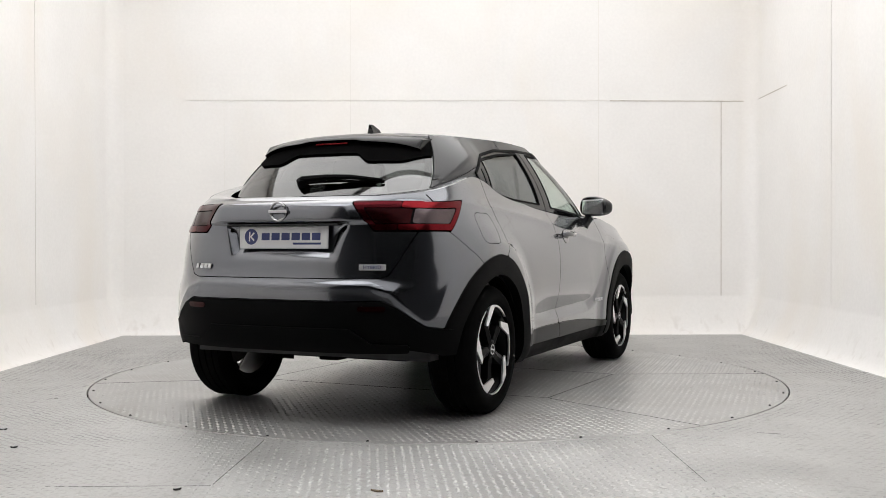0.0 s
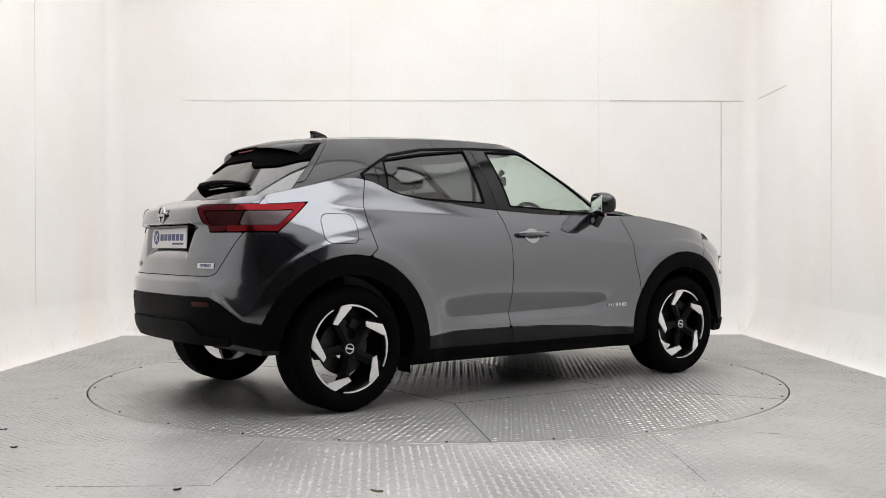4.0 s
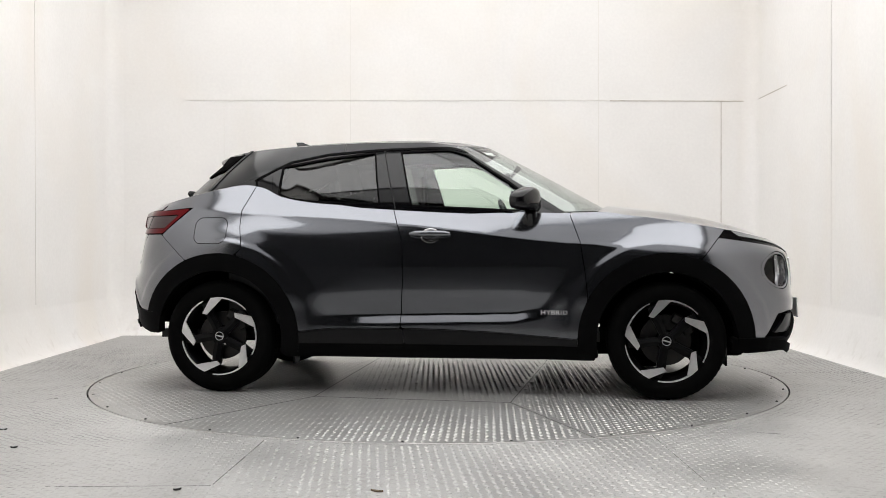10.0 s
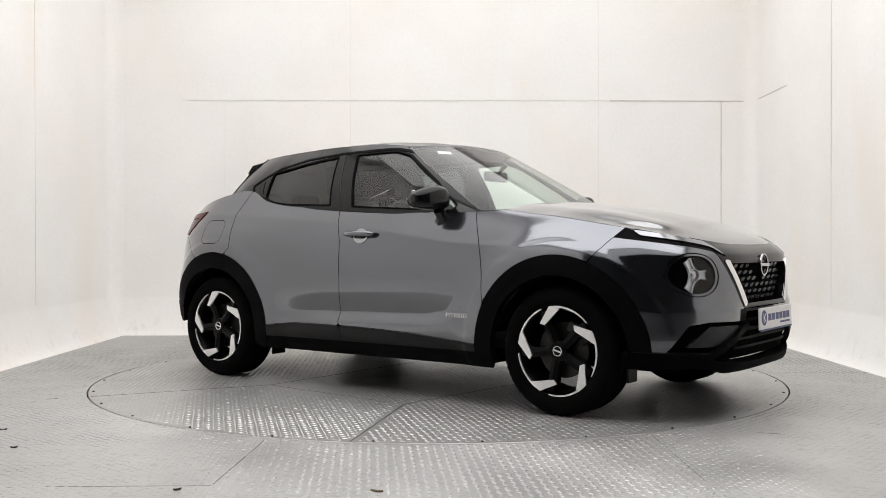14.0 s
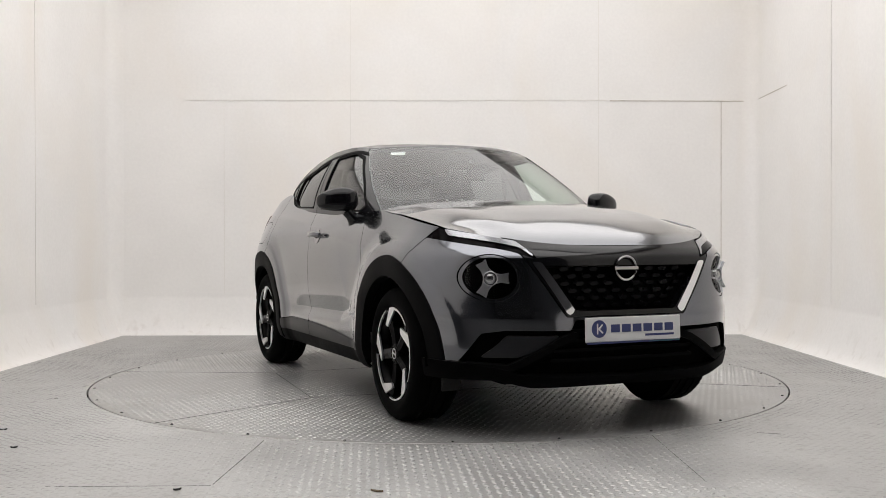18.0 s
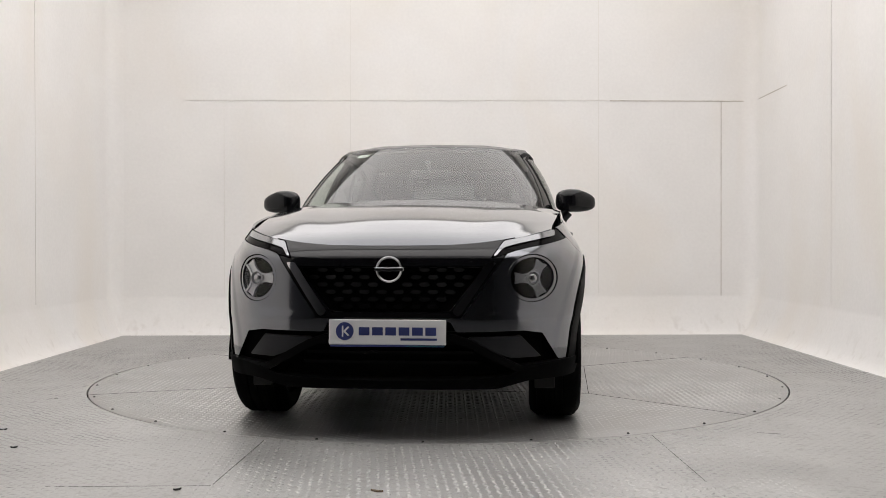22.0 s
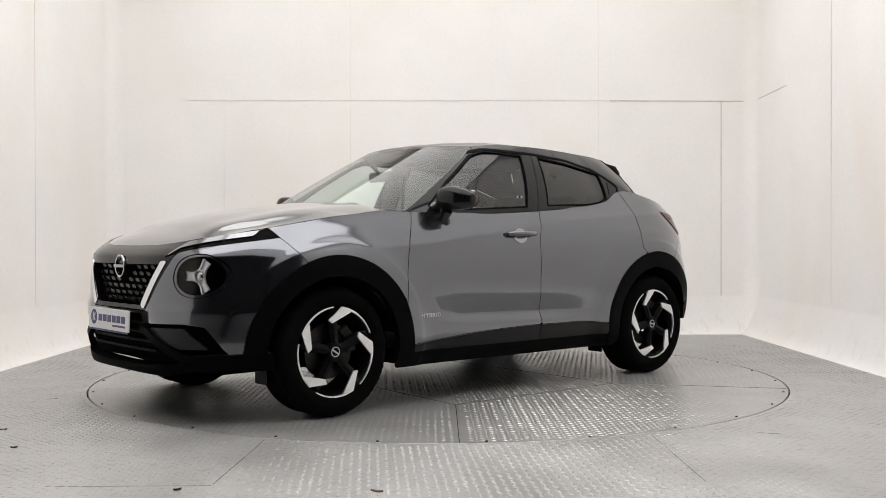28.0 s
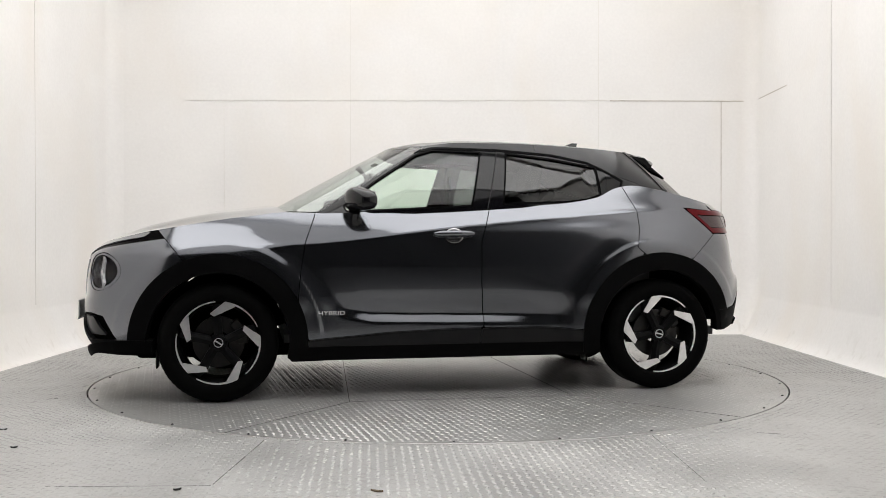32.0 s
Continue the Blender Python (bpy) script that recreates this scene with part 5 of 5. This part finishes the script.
# ---- spoiler, fin, wiper
bm = bmesh.new()
secs = []
for k in range(49):
    u = -1 + 2 * k / 48
    yv = u * 0.490
    edge = abs(u)
    x_tip = -1.512 + 0.095 * edge ** 3 - 0.012 * float(sm(edge, 0.28, 0.42))
    z_tip = 1.456 - 0.028 * edge ** 2 - 0.022 * edge ** 6 - 0.008 * float(sm(edge, 0.28, 0.42))
    low = 1.412 - 0.02 * edge ** 2 - 0.060 * float(sm(edge, 0.30, 0.50)) + 0.045 * float(sm(edge, 0.80, 1.0))
    pts = [(-1.26, 1.510 - 0.05 * edge ** 2.5), (-1.38, 1.493 - 0.05 * edge ** 2.5), (x_tip + 0.01, z_tip + 0.004), (x_tip, z_tip - 0.006), (x_tip + 0.025, z_tip - 0.025), (-1.468 + 0.085 * edge ** 3, low), (-1.42 + 0.07 * edge ** 3, low + 0.004), (-1.33, 1.42)]
    secs.append([bm.verts.new((a, yv, b)) for a, b in pts])
for a, b in zip(secs, secs[1:]):
    for k in range(8):
        bm.faces.new((a[k], a[(k + 1) % 8], b[(k + 1) % 8], b[k]))
bm.faces.new(secs[0])
bm.faces.new(secs[-1][::-1])
spo = part("spoiler", bm, SPOIL, tailgate, "black roof spoiler", smooth=True, sharp=30)
part("brake_light", bx(-1.514, -1.495, -0.10, 0.10, 1.424, 1.436, 0.003, 1), RED, spo, "red high brake light")
bm = bmesh.new()
a = [(-0.955, 0.018), (-0.955, -0.018), (-1.075, -0.022), (-1.075, 0.022)]
base = [bm.verts.new((px, py, 1.530)) for px, py in a]
mid = [bm.verts.new((px, py, 1.560)) for px, py in ((-0.985, 0.011), (-0.985, -0.011), (-1.077, -0.012), (-1.077, 0.012))]
top = [bm.verts.new((px, py, 1.582)) for px, py in ((-1.045, 0.004), (-1.045, -0.004), (-1.088, -0.004), (-1.088, 0.004))]
for u, v in ((base, mid), (mid, top)):
    for k in range(4):
        bm.faces.new((u[k], u[(k + 1) % 4], v[(k + 1) % 4], v[k]))
bm.faces.new(top)
part("antenna_fin", bm, PIANO, car, "black shark fin antenna")


def back_point(y, z, off):
    i = int(np.argmin((GREEN.y - y) ** 2 + (GREEN.z - z) ** 2 + 9 * (GREEN.x > -1.2)))
    n = Vector(GREEN.N[i])
    n = n if n.x < 0 else -n
    return Vector(GREEN.V[i]) + n * off


bm = bmesh.new()
tube(bm, [back_point(0.02, 1.195, 0.034), back_point(-0.12, 1.205, 0.036), back_point(-0.25, 1.205, 0.032), back_point(-0.40, 1.20, 0.022)], [0.020, 0.016, 0.013, 0.007], 8)
tube(bm, [back_point(0.02, 1.19, 0.0), back_point(0.02, 1.195, 0.04)], [0.03, 0.026], 12)
wip = part("rear_wiper", bm, PLAST, tailgate, "black rear wiper", smooth=True)
bm = bmesh.new()
tube(bm, [back_point(0.03, 1.195, 0.012), back_point(-0.18, 1.200, 0.014), back_point(-0.41, 1.195, 0.012)], 0.007, 6)
part("blade", bm, RUBBER, wip)

# mud flaps and jacking stubs
for sgn in (-1, 1):
    part("mud_flap", bx(1.655, 1.668, sgn * 0.70 - 0.05, sgn * 0.70 + 0.05, 0.185, 0.30, 0.004, 1), FLAPM, car, "grey air deflector flap")
    part("mud_flap", bx(-0.885, -0.875, sgn * 0.72 - 0.06, sgn * 0.72 + 0.06, 0.165, 0.26, 0.004, 1), PLAST, car)


# ---- cabin
def cushion(x0, x1, y0, y1, z0, z1, b, m=None):
    return bx(x0, x1, y0, y1, z0, z1, bevel=b, seg=4, m=m)


for y0, nm in ((-0.36, "seat"), (0.36, "seat")):
    st = part("front_seat", cushion(-0.42, 0.12, y0 - 0.25, y0 + 0.25, 0.48, 0.66, 0.06), FABRIC, car, "black fabric front seat", smooth=True)
    part("backrest", cushion(-0.07, 0.07, -0.25, 0.25, 0.0, 0.62, 0.055, m=pose(-0.40, y0, 0.60, 0, -18, 0)), FABRIC, st, smooth=True)
    part("headrest", cushion(-0.05, 0.05, -0.14, 0.14, 0.0, 0.19, 0.045, m=pose(-0.615, y0, 1.215, 0, -12, 0)), FABRIC, st, smooth=True)
    bm = bmesh.new()
    for d in (-0.06, 0.06):
        tube(bm, [(-0.585, y0 + d, 1.13), (-0.62, y0 + d, 1.25)], 0.007, 8)
    part("headrest_post", bm, SATIN, st)
    bm = bmesh.new()
    tube(bm, [(-0.30, 0.66 * (1 if y0 > 0 else -1), 0.60), (-0.31, 0.645 * (1 if y0 > 0 else -1), 1.10), (-0.30, 0.60 * (1 if y0 > 0 else -1), 1.38)], 0.012, 8)
    part("seat_belt", bm, TRIM, st)
bs = part("rear_bench", cushion(-1.15, -0.68, -0.62, 0.62, 0.46, 0.66, 0.06), FABRIC, car, "black fabric rear bench", smooth=True)
part("backrest", cushion(-0.07, 0.07, -0.62, 0.62, 0.0, 0.52, 0.055, m=pose(-1.12, 0, 0.62, 0, -22, 0)), FABRIC, bs, smooth=True)
for y0 in (-0.38, 0.0, 0.38):
    part("headrest", cushion(-0.04, 0.04, -0.12, 0.12, 0.0, 0.13, 0.035, m=pose(-1.315, y0, 1.12, 0, -18, 0)), FABRIC, bs, smooth=True)
bm = bmesh.new()
box(bm, 0.46, 0.95, -0.70, 0.70, 0.62, 1.035, 0.06, 3)
box(bm, 0.50, 0.74, -0.58, -0.16, 0.98, 1.075, 0.04, 3)
part("dashboard", bm, TRIM, car, "black dashboard", smooth=True)
bm = bmesh.new()
pts = [(0.0, 0.175 * math.cos(k * math.tau / 28), 0.175 * math.sin(k * math.tau / 28)) for k in range(29)]
tube(bm, pts, 0.014, 8, cap=False)
box(bm, -0.01, 0.02, -0.17, 0.17, -0.015, 0.02, 0.006)
box(bm, -0.02, 0.03, -0.06, 0.06, -0.06, 0.06, 0.02, 3)
box(bm, -0.01, 0.02, -0.015, 0.015, -0.17, 0.0, 0.006)
sw = part("steering_wheel", bm, TRIM, car, "black steering wheel", smooth=True)
sw.matrix_local = pose(0.41, -0.37, 0.995, 0, -24, 0)
bm = bmesh.new()
box(bm, 0.350, 0.385, -0.118, 0.118, 1.285, 1.350, 0.017, 4)
tube(bm, [(0.38, 0, 1.325), (0.41, 0, 1.36), (0.44, 0, 1.395)], [0.010, 0.012, 0.022], 10)
part("rear_view_mirror", bm, TRIM, car, "black inner mirror")
part("cabin_floor", bx(-1.75, 0.95, -0.70, 0.70, 0.31, 0.36), TRIM, car)
part("parcel_shelf", bx(-1.72, -1.33, -0.58, 0.58, 1.06, 1.085, 0.01, 1), TRIM, car)
for s_ in (-1, 1):
    part("door_lining", bx(-1.30, 0.75, s_ * 0.735 - 0.03, s_ * 0.735 + 0.03, 0.40, 1.05, 0.02, 2), TRIM, car)
panel("headlining", ROOF, np.full(ROOF.x.shape, -1.0), LINER, car, "grey roof lining", inset=0, lift=-0.035 if ROOF.N[:, 2].mean() > 0 else 0.035)
i = int(np.argmin((GREEN.y + 0.43) ** 2 + (GREEN.z - 1.452) ** 2 + 9 * (GREEN.x < 0.0)))
p, n = Vector(GREEN.V[i]), Vector(GREEN.N[i])
n = n if n.x > 0 else -n
q = (Vector((0, 0, 1)) - n * n.z).normalized()
bm = bmesh.new()
box(bm, -0.045, 0.045, -0.02, 0.02, -0.004, -0.003)
bmesh.ops.transform(bm, matrix=Matrix.Translation(p) @ Matrix((q.cross(n).normalized(), q, n)).transposed().to_4x4(), verts=bm.verts)
part("screen_sticker", bm, PAPER, wscreen, "small white screen sticker")


# ---------------------------------------------------------------- litter on the floor
def litter(name, label, x0, y0, turn, length, width, m):
    """A curled scrap: a bent, pointed strip."""
    bm = bmesh.new()
    rows = []
    for k in range(7):
        u = k / 6
        w = width * math.sin(math.pi * (0.08 + 0.86 * u)) / 2
        h = 0.004 + 0.003 * (2 * u - 1) ** 2
        rows.append([bm.verts.new((length * (u - 0.5), s * w, h + (0.003 if s else 0))) for s in (-1, 0, 1)])
    for a, b in zip(rows, rows[1:]):
        for k in range(2):
            bm.faces.new((a[k], a[k + 1], b[k + 1], b[k]))
    r = bmesh.ops.extrude_face_region(bm, geom=list(bm.faces))
    for v in r["geom"]:
        if isinstance(v, bmesh.types.BMVert):
            v.co.z -= 0.0035
    ob = part(name, bm, m, None, smooth=True)
    ob.matrix_world = pose(x0, y0, -0.0002, 0, 0, turn)
    return tagged(ob, label, name.split("_")[-1])


litter("dry_leaf", "curled pale brown dry leaf on the steel floor", -0.223, -3.07, -25, 0.050, 0.014, LEAF)
litter("dry_leaf", "dark crumpled scrap of leaf on the steel floor", -0.948, -3.04, 35, 0.030, 0.012, GAPM)
litter("twig", "thin dark twig lying on the steel floor", -1.86, -2.30, 20, 0.030, 0.005, GAPM)
litter("twig", "thin dark twig lying on the steel floor", -2.09, -1.89, 15, 0.035, 0.005, GAPM)


# ---------------------------------------------------------------- turning
OFFX, OFFY = 0.105, -0.013


def heading(t):
    """Degrees of the car's heading; a steady turn with a faint easing."""
    ease = float(curve(t, ((0, -0.04), (8, 0.0), (17, 0.12), (24, 0.14), (28, 0.03), (32, -0.35))))
    return 1.70 - 7.3074 * (t - 21) - 90 + ease


def motions():
    table, ride = [], []
    for k in range(33):
        a = heading(k)
        table.append((k, pose(0, 0, 0, 0, 0, a)))
        ride.append((k, pose(0, 0, 0, 0, 0, a) @ pose(OFFX, OFFY, 0.0022)))
    walk(turntable, table)
    walk(car, ride)


motions()
